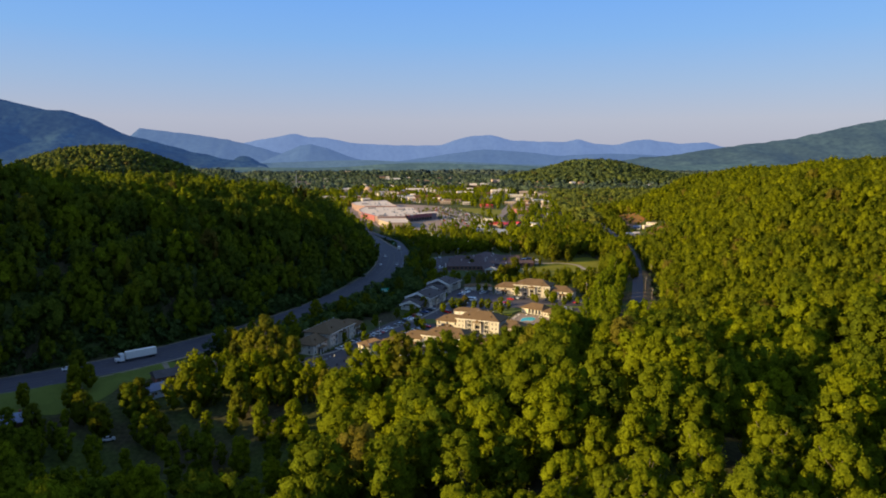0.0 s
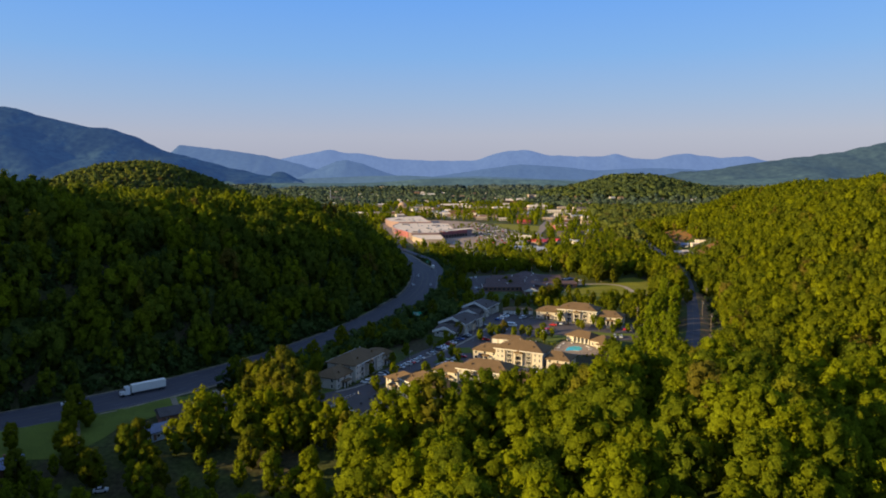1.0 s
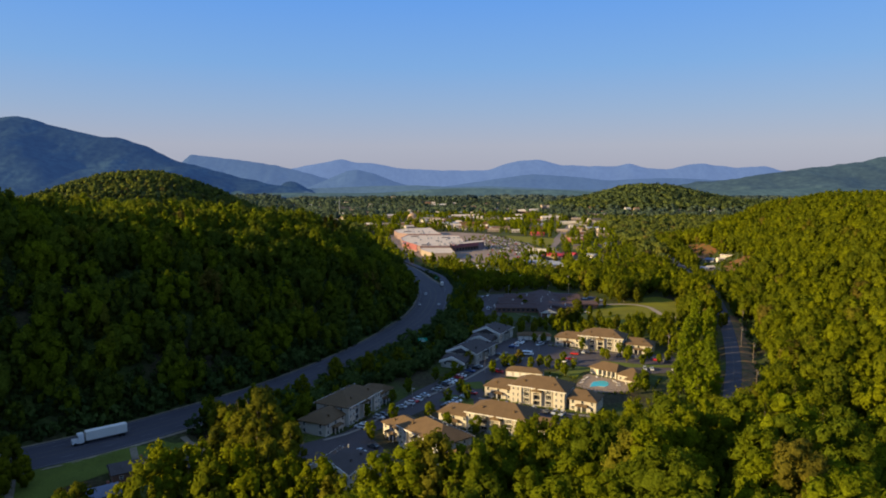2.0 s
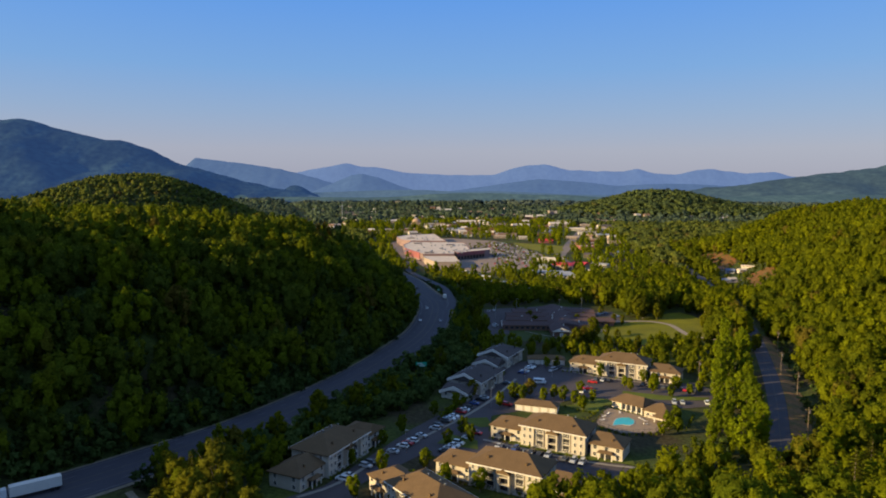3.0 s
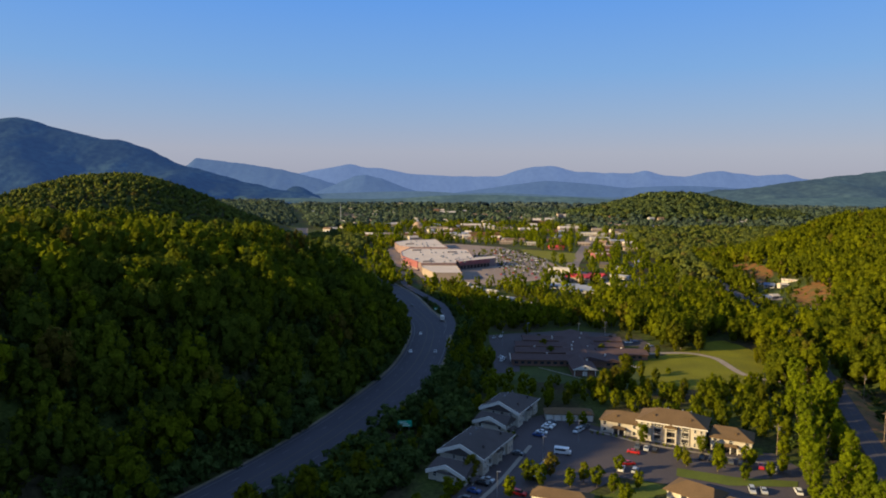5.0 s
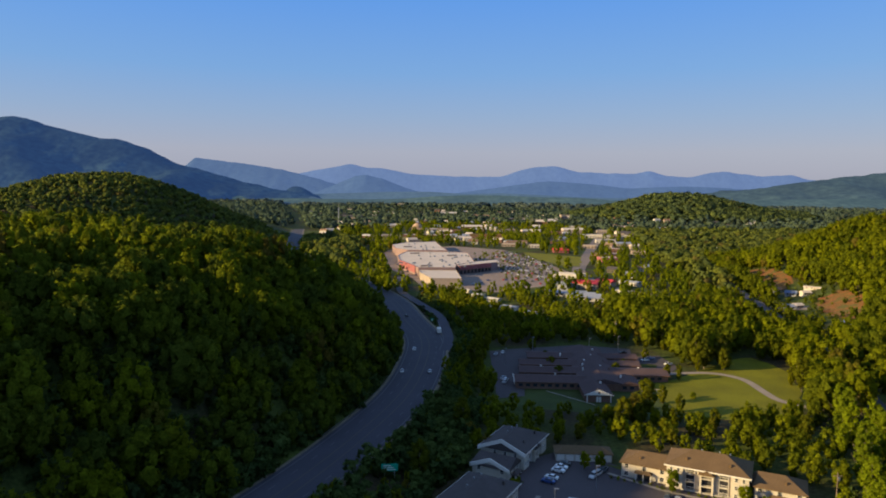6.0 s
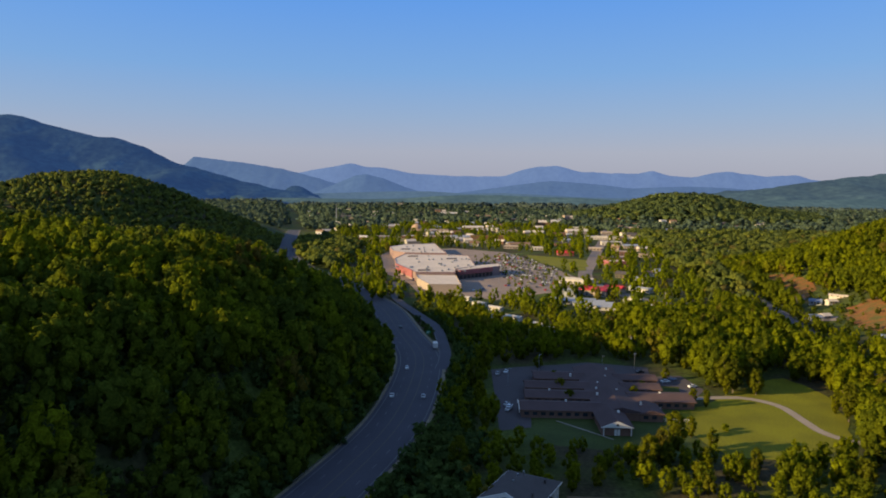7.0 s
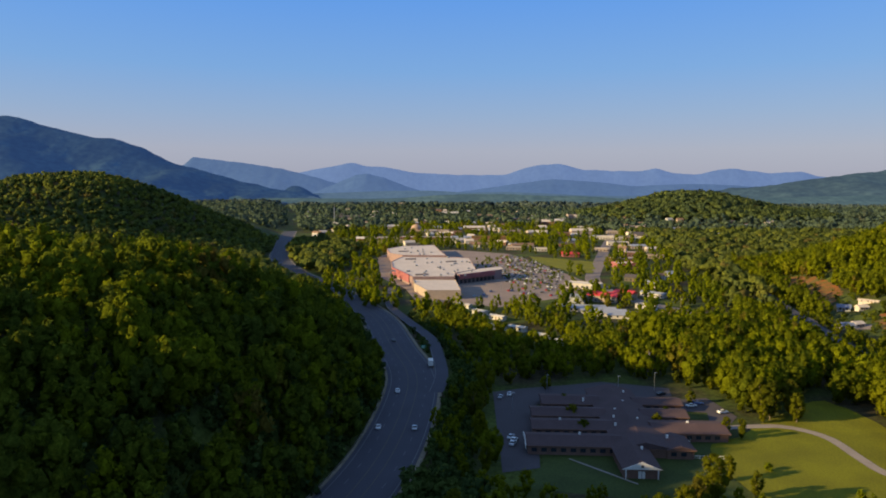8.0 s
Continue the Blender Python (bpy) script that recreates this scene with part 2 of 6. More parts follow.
def land(x, y):
    """Height of the ground, without what is built on it."""
    x, y = np.asarray(x, float), np.asarray(y, float)
    floor = -6 + 0.004 * np.clip(y - 300, 0, 1500)
    dh, dr = signed_distance(HW, x, y), -signed_distance(LN, x, y)
    amp = 56 - 43 * step01(522, 712, y)
    left = amp * (1 - np.exp(-((np.clip(dh - 12, 0, None) / 44) ** 1.2)))
    kx, ky = x + 523 + 0.04 * (y - 1150), y - 1150
    knoll = 81.5 * np.where(kx < 0, np.exp(-((kx / 158) ** 2)), np.exp(-(np.abs(kx) / 162) ** 2.54)) * np.exp(-((ky / np.where(ky < 0, 300, 213)) ** 2)) * step01(8, 60, dh)
    ribs = 5 * bell(x, y, -124, 328, 34, 20) + 8 * bell(x, y, -66, 447, 28, 20) + 5 * bell(x, y, -95, 395, 26, 18) - 5 * bell(x, y, -95, 362, 40, 16)
    bench = 20 * step01(570, 640, y) * (1 - step01(800, 860, y))   # the cleared shelf beside the lane
    d = np.clip(dr - 6 - bench, 0, None)
    right = (70 - 13 * step01(450, 760, y)) * (1 - np.exp(-((d / 86) ** 2.1))) * (1 - step01(790, 1090, y)) * (0.45 + 0.55 * step01(150, 450, y))
    right = right + 0.10 * np.clip(dr - 6, 0, 26) * step01(250, 420, y) * (1 - step01(820, 1000, y))
    hump = 20 * bell(x, y, 62, 135, 40, 62) + 8 * bell(x, y, 110, 215, 40, 40)
    mid = 60 * bell(x, y, 530, 1990, 190, 200) + 12 * bell(x, y, 850, 2050, 260, 200)
    shoulder = 40 * bell(x, y, -315, 275, 125, 125) * step01(25, 120, dh)
    plain = 12 * bell(x, y, -500, 2700, 500, 220) + 12 * bell(x, y, 250, 2900, 420, 200) + 12 * bell(x, y, 1100, 2700, 500, 260) + 20 * bell(x, y, -150, 2350, 260, 120)
    # unseen hills, added only to throw shade on the knoll and the spur
    west_shade = 175 * bell(x, y, -1040, 700, 200, 200)
    west_shade = west_shade + 72 * bell(x, y, -470, 190, 110, 70)
    dip = -14 * bell(x, y, -85, 162, 85, 38)
    # unseen hill beside the start, added so its shadow darkens the near left
    behind = 100 * bell(x, y, -330, 40, 150, 130)
    rough = 1.6 * np.sin(x * 0.045 + 1.3 * np.sin(y * 0.021)) * np.sin(y * 0.038 + 0.7)
    left = left + ribs * step01(14, 45, dh)
    wild = step01(16, 70, np.abs(dh)) * np.clip((left + knoll + right + hump + mid) / 12, 0, 1)
    z = floor + left + knoll + right + hump + mid + plain + shoulder + west_shade + dip + behind + rough * wild
    road_z = -4 + 0.003 * np.clip(y - 300, 0, 1500)
    z = road_z + (z - road_z) * step01(HW_HALF + 1, HW_HALF + 9, np.abs(dh))
    lane_z = -5 + 0.012 * np.clip(y - 300, 0, 600)
    carve = (1 - step01(LANE_HALF + 0.5, 12, np.abs(dr))) * step01(255, 292, y) * (1 - step01(800, 860, y))
    return z + (lane_z - z) * carve


# building helpers
def mesh_object(name, v, tris, material, tone=None, smooth=False, normals=None):
    """One mesh from arrays of places and triangles."""
    me = bpy.data.meshes.new(name)
    v, tris = np.asarray(v, np.float32), np.asarray(tris, np.int32)
    me.vertices.add(len(v))
    me.vertices.foreach_set("co", v.ravel())
    k = tris.shape[1]
    me.loops.add(tris.size)
    me.loops.foreach_set("vertex_index", tris.ravel())
    me.polygons.add(len(tris))
    me.polygons.foreach_set("loop_start", np.arange(0, tris.size, k, dtype=np.int32))
    if smooth:
        me.polygons.foreach_set("use_smooth", np.ones(len(tris), bool))
    if tone is not None:
        a = me.attributes.new("tone", "FLOAT", "POINT")
        a.data.foreach_set("value", np.asarray(tone, np.float32))
    if normals is not None:
        me.polygons.foreach_set("use_smooth", np.ones(len(tris), bool))
        me.attributes.new("custom_normal", "FLOAT_VECTOR", "POINT").data.foreach_set("vector", np.asarray(normals, np.float32).ravel())
    me.update(calc_edges=True)
    me.materials.append(material)
    return new(name, me)


def part(name, bm, material, parent=None, label=""):
    """Links a bmesh as one mesh object under a thing or a part."""
    me = bpy.data.meshes.new(name)
    bm.to_mesh(me)
    bm.free()
    me.materials.append(material)
    ob = new(name, me)
    ob.parent = parent
    return tagged(ob, label) if label else ob


def thing(name, x, y, z, turn=0.0, label="", category="", group="", kind=""):
    ob = new(name)
    ob.matrix_world = pose(x, y, z, 0, 0, turn)
    return tagged(ob, label, category, group, kind)


def box(bm, x0, x1, y0, y1, z0, z1):
    v = [bm.verts.new((x, y, z)) for z in (z0, z1) for x, y in ((x0, y0), (x1, y0), (x1, y1), (x0, y1))]
    for f in ((3, 2, 1, 0), (4, 5, 6, 7), (0, 1, 5, 4), (1, 2, 6, 5), (2, 3, 7, 6), (3, 0, 4, 7)):
        bm.faces.new([v[i] for i in f])
    return bm


def boxed(*spans):
    bm = bmesh.new()
    for s in spans:
        box(bm, *s)
    return bm


def prism(pts, z0, z1):
    """An upright prism over a plan."""
    bm = bmesh.new()
    lo, hi = [bm.verts.new((x, y, z0)) for x, y in pts], [bm.verts.new((x, y, z1)) for x, y in pts]
    bm.faces.new(lo[::-1])
    bm.faces.new(hi)
    for i in range(len(pts)):
        j = (i + 1) % len(pts)
        bm.faces.new((lo[i], lo[j], hi[j], hi[i]))
    return bm


def hip_roof(x0, x1, y0, y1, z, rise, over=0.5, thick=0.25, hip0=1.0, hip1=1.0):
    """A roof with eaves all round; hip0, hip1: 1 slopes that end, 0 makes it a gable."""
    x0, x1, y0, y1 = x0 - over, x1 + over, y0 - over, y1 + over
    half, along = (y1 - y0) / 2, (x1 - x0) >= (y1 - y0)
    bm = bmesh.new()
    if along:
        a, b = (x0 + half * hip0, (y0 + y1) / 2), (x1 - half * hip1, (y0 + y1) / 2)
    else:
        half = (x1 - x0) / 2
        a, b = ((x0 + x1) / 2, y0 + half * hip0), ((x0 + x1) / 2, y1 - half * hip1)
    lo = [bm.verts.new((x, y, z - thick)) for x, y in ((x0, y0), (x1, y0), (x1, y1), (x0, y1))]
    hi = [bm.verts.new((x, y, z)) for x, y in ((x0, y0), (x1, y0), (x1, y1), (x0, y1))]
    ra, rb = bm.verts.new((*a, z + rise)), bm.verts.new((*b, z + rise))
    bm.faces.new(lo[::-1])
    for i in range(4):
        bm.faces.new((lo[i], lo[(i + 1) % 4], hi[(i + 1) % 4], hi[i]))
    if along:
        for f in ((hi[0], hi[1], rb, ra), (hi[1], hi[2], rb), (hi[2], hi[3], ra, rb), (hi[3], hi[0], ra)):
            bm.faces.new(f)
    else:
        for f in ((hi[0], hi[1], ra), (hi[1], hi[2], rb, ra), (hi[2], hi[3], rb), (hi[3], hi[0], ra, rb)):
            bm.faces.new(f)
    return bm


def ribbon(name, line, left, right, lift, material, kind="structure", zfun=None):
    """A strip along a line, from left to right metres off it (left is positive), lying on the land."""
    d = np.gradient(line, axis=0)
    d /= np.linalg.norm(d, axis=1)[:, None]
    nrm = np.stack([-d[:, 1], d[:, 0]], 1)
    cols = [left + (right - left) * k / 4 for k in range(5)]
    v, q = [], []
    for c in cols:
        p = line + nrm * c
        z = (zfun or land)(p[:, 0], p[:, 1]) + lift
        v.append(np.column_stack([p, z]))
    n = len(line)
    for c in range(4):
        for i in range(n - 1):
            q.append((c * n + i, (c + 1) * n + i, (c + 1) * n + i + 1, c * n + i + 1))
    ob = mesh_object(name, np.vstack(v), q, material)
    return tagged(ob, kind=kind) if kind else ob


def ragged(poly, amp, seed=1, step=4.0):
    """The plan with an uneven edge."""
    rg, out = np.random.default_rng(seed), []
    for (ax, ay), (bx, by) in zip(poly, poly[1:] + poly[:1]):
        n = max(1, int(math.hypot(bx - ax, by - ay) / step))
        for k in range(n):
            out.append((ax + (bx - ax) * k / n + rg.uniform(-amp, amp), ay + (by - ay) * k / n + rg.uniform(-amp, amp)))
    return out


def inside(poly, x, y):
    """Whether points lie in a plan."""
    res = np.zeros(np.shape(x), bool)
    for (ax, ay), (bx, by) in zip(poly, poly[1:] + poly[:1]):
        cross = (ay > y) != (by > y)
        res ^= cross & (x < (bx - ax) * (y - ay) / (by - ay + 1e-12) + ax)
    return res


def sheet(name, poly, lift, material, step=4.0, label="", category="", kind="structure"):
    """A piece of paving or lawn that lies on the land."""
    bm = bmesh.new()
    bm.faces.new([bm.verts.new((x, y, 0)) for x, y in poly])
    for axis in (0, 1):
        lo, hi = min(p[axis] for p in poly), max(p[axis] for p in poly)
        for k in np.arange(lo + step, hi, step):
            co, no = [0, 0, 0], [0, 0, 0]
            co[axis], no[axis] = k, 1
            bmesh.ops.bisect_plane(bm, geom=bm.verts[:] + bm.edges[:] + bm.faces[:], plane_co=co, plane_no=no)
    bm.verts.ensure_lookup_table()
    xy = np.array([v.co[:2] for v in bm.verts])
    for v, z in zip(bm.verts, land(xy[:, 0], xy[:, 1])):
        v.co.z = z + lift
    ob = part(name, bm, material)
    return tagged(ob, label, category, kind=kind)


# ground, one sheet to the horizon
def axis_steps(lo, a, b, hi, fine, ratio=1.16):
    mid = list(np.arange(a, b + 0.1, fine))
    out, s, p = [], fine, a
    while p > lo:
        s *= ratio
        p -= s
        out.append(p)
    up, s, p = [], fine, b
    while p < hi:
        s *= ratio
        p += s
        up.append(p)
    return np.array(out[::-1] + mid + up)


gx, gy = axis_steps(-4200, -330, 420, 4200, 5.0), axis_steps(-900, 40, 1000, 6500, 5.0, 1.10)
X, Y = np.meshgrid(gx, gy)
Z = land(X, Y)
nx, ny = len(gx), len(gy)
idx = np.arange(nx * ny).reshape(ny, nx)
quads = np.stack([idx[:-1, :-1], idx[:-1, 1:], idx[1:, 1:], idx[1:, :-1]], -1).reshape(-1, 4)
ground = mesh_object("ground", np.stack([X, Y, Z], -1).reshape(-1, 3), quads, M_ground, smooth=True)
tagged(ground, "grassy valley floor and wooded slopes with leaf litter", "ground", kind="structure")

hw_fine = smooth_line(HIGHWAY, 6)
road = ribbon("highway_road", hw_fine, HW_HALF, -HW_HALF, 0.12, M_asphalt)
tagged(road, "five-lane grey asphalt highway curving round the hill", "road", kind="structure")
lane_line = smooth_line(LANE[2:], 6)
lane = ribbon("lane_road", lane_line, LANE_HALF, -LANE_HALF, 0.12, M_asphalt)
tagged(lane, "narrow two-lane asphalt road at the foot of the wooded slope", "road", kind="structure")

# clearings, where no wood grows
APARTMENTS = [(-62, 240), (-40, 215), (-8, 205), (20, 245), (62, 275), (98, 318), (118, 350), (116, 392), (66, 420), (30, 424), (2, 400), (-20, 352), (-46, 310)]
SCHOOL = [(16, 462), (14, 560), (48, 578), (100, 576), (114, 540), (104, 508), (88, 470), (76, 452)]
LAWN = [(82, 480), (92, 450), (112, 446), (140, 460), (156, 494), (163, 524), (162, 540), (154, 556), (138, 550), (118, 530), (96, 512)]
TOWN = [(-130, 800), (-60, 735), (30, 735), (66, 668), (172, 684), (206, 800), (230, 1000), (290, 1400), (180, 1700), (-120, 1700), (-250, 1350), (-140, 1150)]
NEAR_LAWN = [(-168, 202), (-149, 218), (-113, 246), (-88, 264), (-76, 252), (-70, 232), (-84, 222), (-92, 206), (-116, 196), (-136, 180), (-160, 182)]
TRAILERS = [(-6, 764), (8, 762), (32, 718), (64, 652), (60, 626), (42, 634), (16, 668), (4, 705), (-8, 738)]
GAP = [(82, 119), (87, 119), (87, 126), (82, 126)]
DELL = [(108, 222), (122, 210), (140, 222), (143, 244), (124, 254), (109, 242)]
CLAY_SPOT = [(146, 228), (168, 226), (178, 246), (164, 258), (146, 250)]
RED_CUT = [(228, 606), (240, 602), (254, 636), (266, 630), (280, 704), (286, 735), (282, 764), (284, 790), (291, 824), (289, 872), (278, 912), (268, 890), (260, 830), (244, 790), (246, 770), (240, 730), (228, 690)]

# road markings, ramp and edges
RAMP = [(-7, 548), (-6, 575), (-10, 612), (-16, 646), (-32, 690), (-50, 742), (-56, 790), (-60, 830)]
ramp_line = smooth_line(RAMP, 5)


def ramp_z(x, y):
    return -3.95 + 0.003 * np.clip(y - 300, 0, 1500) + 0.75 * step01(575, 640, y) + 0 * x


rp = ribbon("ramp_road", ramp_line, 3.2, -3.2, 0.18, M_asphalt, zfun=ramp_z)
tagged(rp, "narrow asphalt slip road leaving the highway", "road", kind="structure")
for off, wide, mt in ((9.6, 0.35, M_line), (-9.6, 0.35, M_line)):
    tagged(ribbon("trim_edge_line", hw_fine, off, off - wide, 0.17, mt), "worn white edge line on the highway", "road marking", kind="structure")
M_yellow = mat("yellow_paint", (0.105, 0.092, 0.070), 0.7, var=0.25, scale=0.5)
for off in (2.0, -2.0):
    tagged(ribbon("trim_centre_line", hw_fine, off + 0.16, off - 0.16, 0.17, M_yellow), "worn yellow centre line on the highway", "road marking", kind="structure")
M_shoulder = mat("gravel_verge", (0.24, 0.20, 0.14), 0.95, var=0.3, scale=0.4, fine=8)
tagged(ribbon("verge_near", hw_fine, -HW_HALF - 0.05, -HW_HALF - 1.7, 0.10, M_shoulder), "pale gravel verge beside the highway", "verge", kind="structure")
tagged(ribbon("verge_hill", hw_fine, HW_HALF + 1.2, HW_HALF + 0.05, 0.10, M_shoulder), "pale gravel verge under the hill", "verge", kind="structure")
tagged(ribbon("trim_ramp_line", ramp_line, 2.9, 2.6, 0.22, M_line, zfun=ramp_z), "white edge line on the slip road", "road marking", kind="structure")
tagged(ribbon("trim_lane_line", lane_line, 0.09, -0.09, 0.16, M_yellow), "yellow centre line on the narrow road", "road marking", kind="structure")

# dashed lane lines
seg = np.r_[0, np.cumsum(np.linalg.norm(np.diff(hw_fine, axis=0), axis=1))]
tang = np.gradient(hw_fine, axis=0)
tang /= np.linalg.norm(tang, axis=1)[:, None]
v, q = [], []
for off in (5.8, -5.8):
    for s in np.arange(0, seg[-1] - 4, 12.0):
        p, d = [[np.interp(s + e, seg, arr[:, k]) for k in (0, 1)] for arr in (hw_fine, tang) for e in (0,)]
        d = np.array(d) / np.linalg.norm(d)
        nn = np.array((-d[1], d[0]))
        c = np.array(p) + nn * off
        z = float(land(c[0], c[1])) + 0.17
        b = len(v)
        for e, w in ((0, 0.13), (3.4, 0.13), (3.4, -0.13), (0, -0.13)):
            v.append((*(c + d * e + nn * w), z))
        q.append((b, b + 3, b + 2, b + 1))
tagged(mesh_object("trim_lane_dashes", v, q, M_line), "worn white dashes between the highway lanes", "road marking", kind="structure")


M_steel = mat("galvanised_steel", (0.42, 0.43, 0.44), 0.45, 0.8, var=0.15, scale=1.0)


def guard_rail(line, off, a, b):
    """A steel rail on posts along part of a road."""
    d = np.gradient(line, axis=0)
    d /= np.linalg.norm(d, axis=1)[:, None]
    p = line + np.stack([-d[:, 1], d[:, 0]], 1) * off
    p = p[(p[:, 1] > a) & (p[:, 1] < b)]
    z = land(p[:, 0], p[:, 1])
    t = thing("guard_rail", *p[0], z[0], 0, "galvanised steel guard rail beside the highway", "guard rail")
    rel = np.column_stack([p - p[0], z - z[0]])
    bm = bmesh.new()
    rows = [[bm.verts.new((x, y, h + k)) for x, y, h in rel] for k in (0.45, 0.58, 0.75)]
    for lo, hi in zip(rows[:-1], rows[1:]):
        for i in range(len(rel) - 1):
            bm.faces.new((lo[i], lo[i + 1], hi[i + 1], hi[i]))
    bmesh.ops.solidify(bm, geom=bm.faces[:], thickness=0.06)
    part("rail", bm, M_steel, t)
    me = None
    for x, y, h in rel[::2]:
        if me is None:
            o = part("post", boxed((-0.08, 0.08, -0.08, 0.08, -0.4, 0.7)), M_steel, t)
            me = o.data
        else:
            o = new("post", me)
            o.parent = t
        o.location = (x, y, h)


guard_rail(hw_fine, 12.0, 420, 640)
guard_rail(hw_fine, -12.3, 640, 900)
M_litter = mat("bare_earth_and_litter", (0.20, 0.105, 0.05), 0.95, var=0.3, scale=0.2, fine=10, second=(0.10, 0.085, 0.03))
tagged(ribbon("verge_lane", lane_line[6:40], -LANE_HALF - 0.1, -LANE_HALF - 7.5, 0.10, M_litter), "bare brown earth and leaf litter beside the lane", "verge", kind="structure")


# trees
ICO_V = np.array([(0, 0, 1)] + [(0.894 * math.cos(k * 1.2566), 0.894 * math.sin(k * 1.2566), 0.447) for k in range(5)]
                 + [(0.894 * math.cos(k * 1.2566 + 0.628), 0.894 * math.sin(k * 1.2566 + 0.628), -0.447) for k in range(5)] + [(0, 0, -1)])
ICO_F = np.array([(0, 1 + k, 1 + (k + 1) % 5) for k in range(5)] + [(11, 6 + (k + 1) % 5, 6 + k) for k in range(5)]
                 + [(1 + k, 6 + k, 1 + (k + 1) % 5) for k in range(5)] + [(6 + k, 6 + (k + 1) % 5, 1 + (k + 1) % 5) for k in range(5)])


def turned(rng, v):
    """v turned at random."""
    q, _ = np.linalg.qr(rng.normal(size=(3, 3)))
    return v @ q


def crown(rng, height, radius, lobes, leaves, leaf, sharp=1.0, low=0.3, core=0.86, tall=1.0, fine=1.0):
    """Crown arrays for a tree whose foot is at 0: clumps set round the axis, each a rough core under loose leaves.
    sharp: above 1 the crown narrows to its top; low: where it begins, as a share of the height."""
    vs, fs, n = [], [], 0
    for k in range(lobes):
        u = (k + 0.5) / lobes
        h = low + (0.97 - low) * u
        ring = math.sin(math.pi * min(1, max(0.02, (h - low) / (1.0 - low))) ** sharp) ** 0.6
        a = k * 2.39996 + rng.uniform(-0.5, 0.5)
        rad = radius * ring * rng.uniform(0.35, 0.75 + 0.5 * (1 - fine))
        c = np.array([rad * math.cos(a), rad * math.sin(a), h * height])
        r = radius * rng.uniform(0.34, 0.52) * (0.65 + 0.5 * ring) * fine
        c[2] = min(c[2], height - 0.8 * r)
        if core:
            v = turned(rng, ICO_V) * rng.uniform(0.55, 1.3, (12, 1)) * r * core * (1, 1, tall) + c
            vs.append(v)
            fs.append(ICO_F + n)
            n += 12
        if leaves:
            d = rng.normal(size=(leaves, 3))
            d[:, 2] += 0.35
            d /= np.linalg.norm(d, axis=1)[:, None]
            p = c + d * r * rng.uniform(0.84 if core else 0.5, 1.14, (leaves, 1)) ** 0.8 * (1, 1, tall)
            nrm = d + rng.normal(size=(leaves, 3)) * 0.38
            nrm /= np.linalg.norm(nrm, axis=1)[:, None]
            t = np.cross(nrm, rng.normal(size=(leaves, 3)))
            t /= np.linalg.norm(t, axis=1)[:, None]
            b = np.cross(nrm, t)
            s = leaf * rng.uniform(0.6, 1.25, (leaves, 1))
            v = np.stack([p + t * s, p - t * s * 0.5 + b * s * 0.8, p - t * s * 0.5 - b * s * 0.8], 1).reshape(-1, 3)
            vs.append(v)
            fs.append(np.arange(leaves * 3).reshape(-1, 3) + n)
            n += leaves * 3
    return np.vstack(vs), np.vstack(fs)


def rounded(v, f, share=0.72):
    """Normals for a crown: those of its leaves, drawn towards the round of the whole tree."""
    fn = np.cross(v[f[:, 1]] - v[f[:, 0]], v[f[:, 2]] - v[f[:, 0]])
    fn /= np.linalg.norm(fn, axis=1)[:, None] + 1e-9
    n = np.zeros_like(v)
    for k in range(3):
        np.add.at(n, f[:, k], fn)
    n /= np.linalg.norm(n, axis=1)[:, None] + 1e-9
    top, wide = v[:, 2].max(), np.abs(v[:, :2]).max()
    r = v * (1 / wide, 1 / wide, 2 / top) - (0, 0, 0.75)
    r /= np.linalg.norm(r, axis=1)[:, None] + 1e-9
    w = share * ((n * r).sum(1) > 0)[:, None]
    n = n * (1 - w) + r * w
    return n / (np.linalg.norm(n, axis=1)[:, None] + 1e-9)


def trunk_mesh(height, radius, limbs, rng, sides=7):
    """A tapered trunk, a little bent, with limbs that rise into the crown."""
    bm = bmesh.new()

    def tube(path, r0, r1):
        rings = []
        for i, p in enumerate(path):
            r = r0 + (r1 - r0) * i / (len(path) - 1)
            rings.append([bm.verts.new((p[0] + r * math.cos(6.2832 * k / sides), p[1] + r * math.sin(6.2832 * k / sides), p[2])) for k in range(sides)])
        for a, b in zip(rings[:-1], rings[1:]):
            for k in range(sides):
                bm.faces.new((a[k], a[(k + 1) % sides], b[(k + 1) % sides], b[k]))
        bm.faces.new(rings[-1])

    bend = rng.uniform(-0.4, 0.4, 2)
    spine = [(bend[0] * (u ** 2) * 1.5, bend[1] * (u ** 2) * 1.5, height * 0.86 * u - 0.6 * (u == 0)) for u in (0, 0.15, 0.4, 0.7, 1)]
    tube(spine, radius, radius * 0.2)
    for k in range(limbs):
        u = 0.35 + 0.5 * k / limbs
        a = k * 2.4 + rng.uniform(-0.4, 0.4)
        z0, reach = height * 0.86 * u, height * rng.uniform(0.14, 0.24)
        tube([(bend[0] * u * u * 1.5, bend[1] * u * u * 1.5, z0),
              (reach * 0.6 * math.cos(a), reach * 0.6 * math.sin(a), z0 + reach * 0.55),
              (reach * math.cos(a), reach * math.sin(a), z0 + reach * 1.2)], radius * 0.4, radius * 0.1)
    return bm


def scatter(rng, x0, x1, y0, y1, gap):
    xs, ys = np.arange(x0, x1, gap), np.arange(y0, y1, gap)
    x, y = np.meshgrid(xs, ys)
    x = x + rng.uniform(-0.48, 0.48, x.shape) * gap + (np.arange(len(ys)) % 2)[:, None] * gap / 2
    y = y + rng.uniform(-0.48, 0.48, y.shape) * gap
    return x.ravel(), y.ravel()


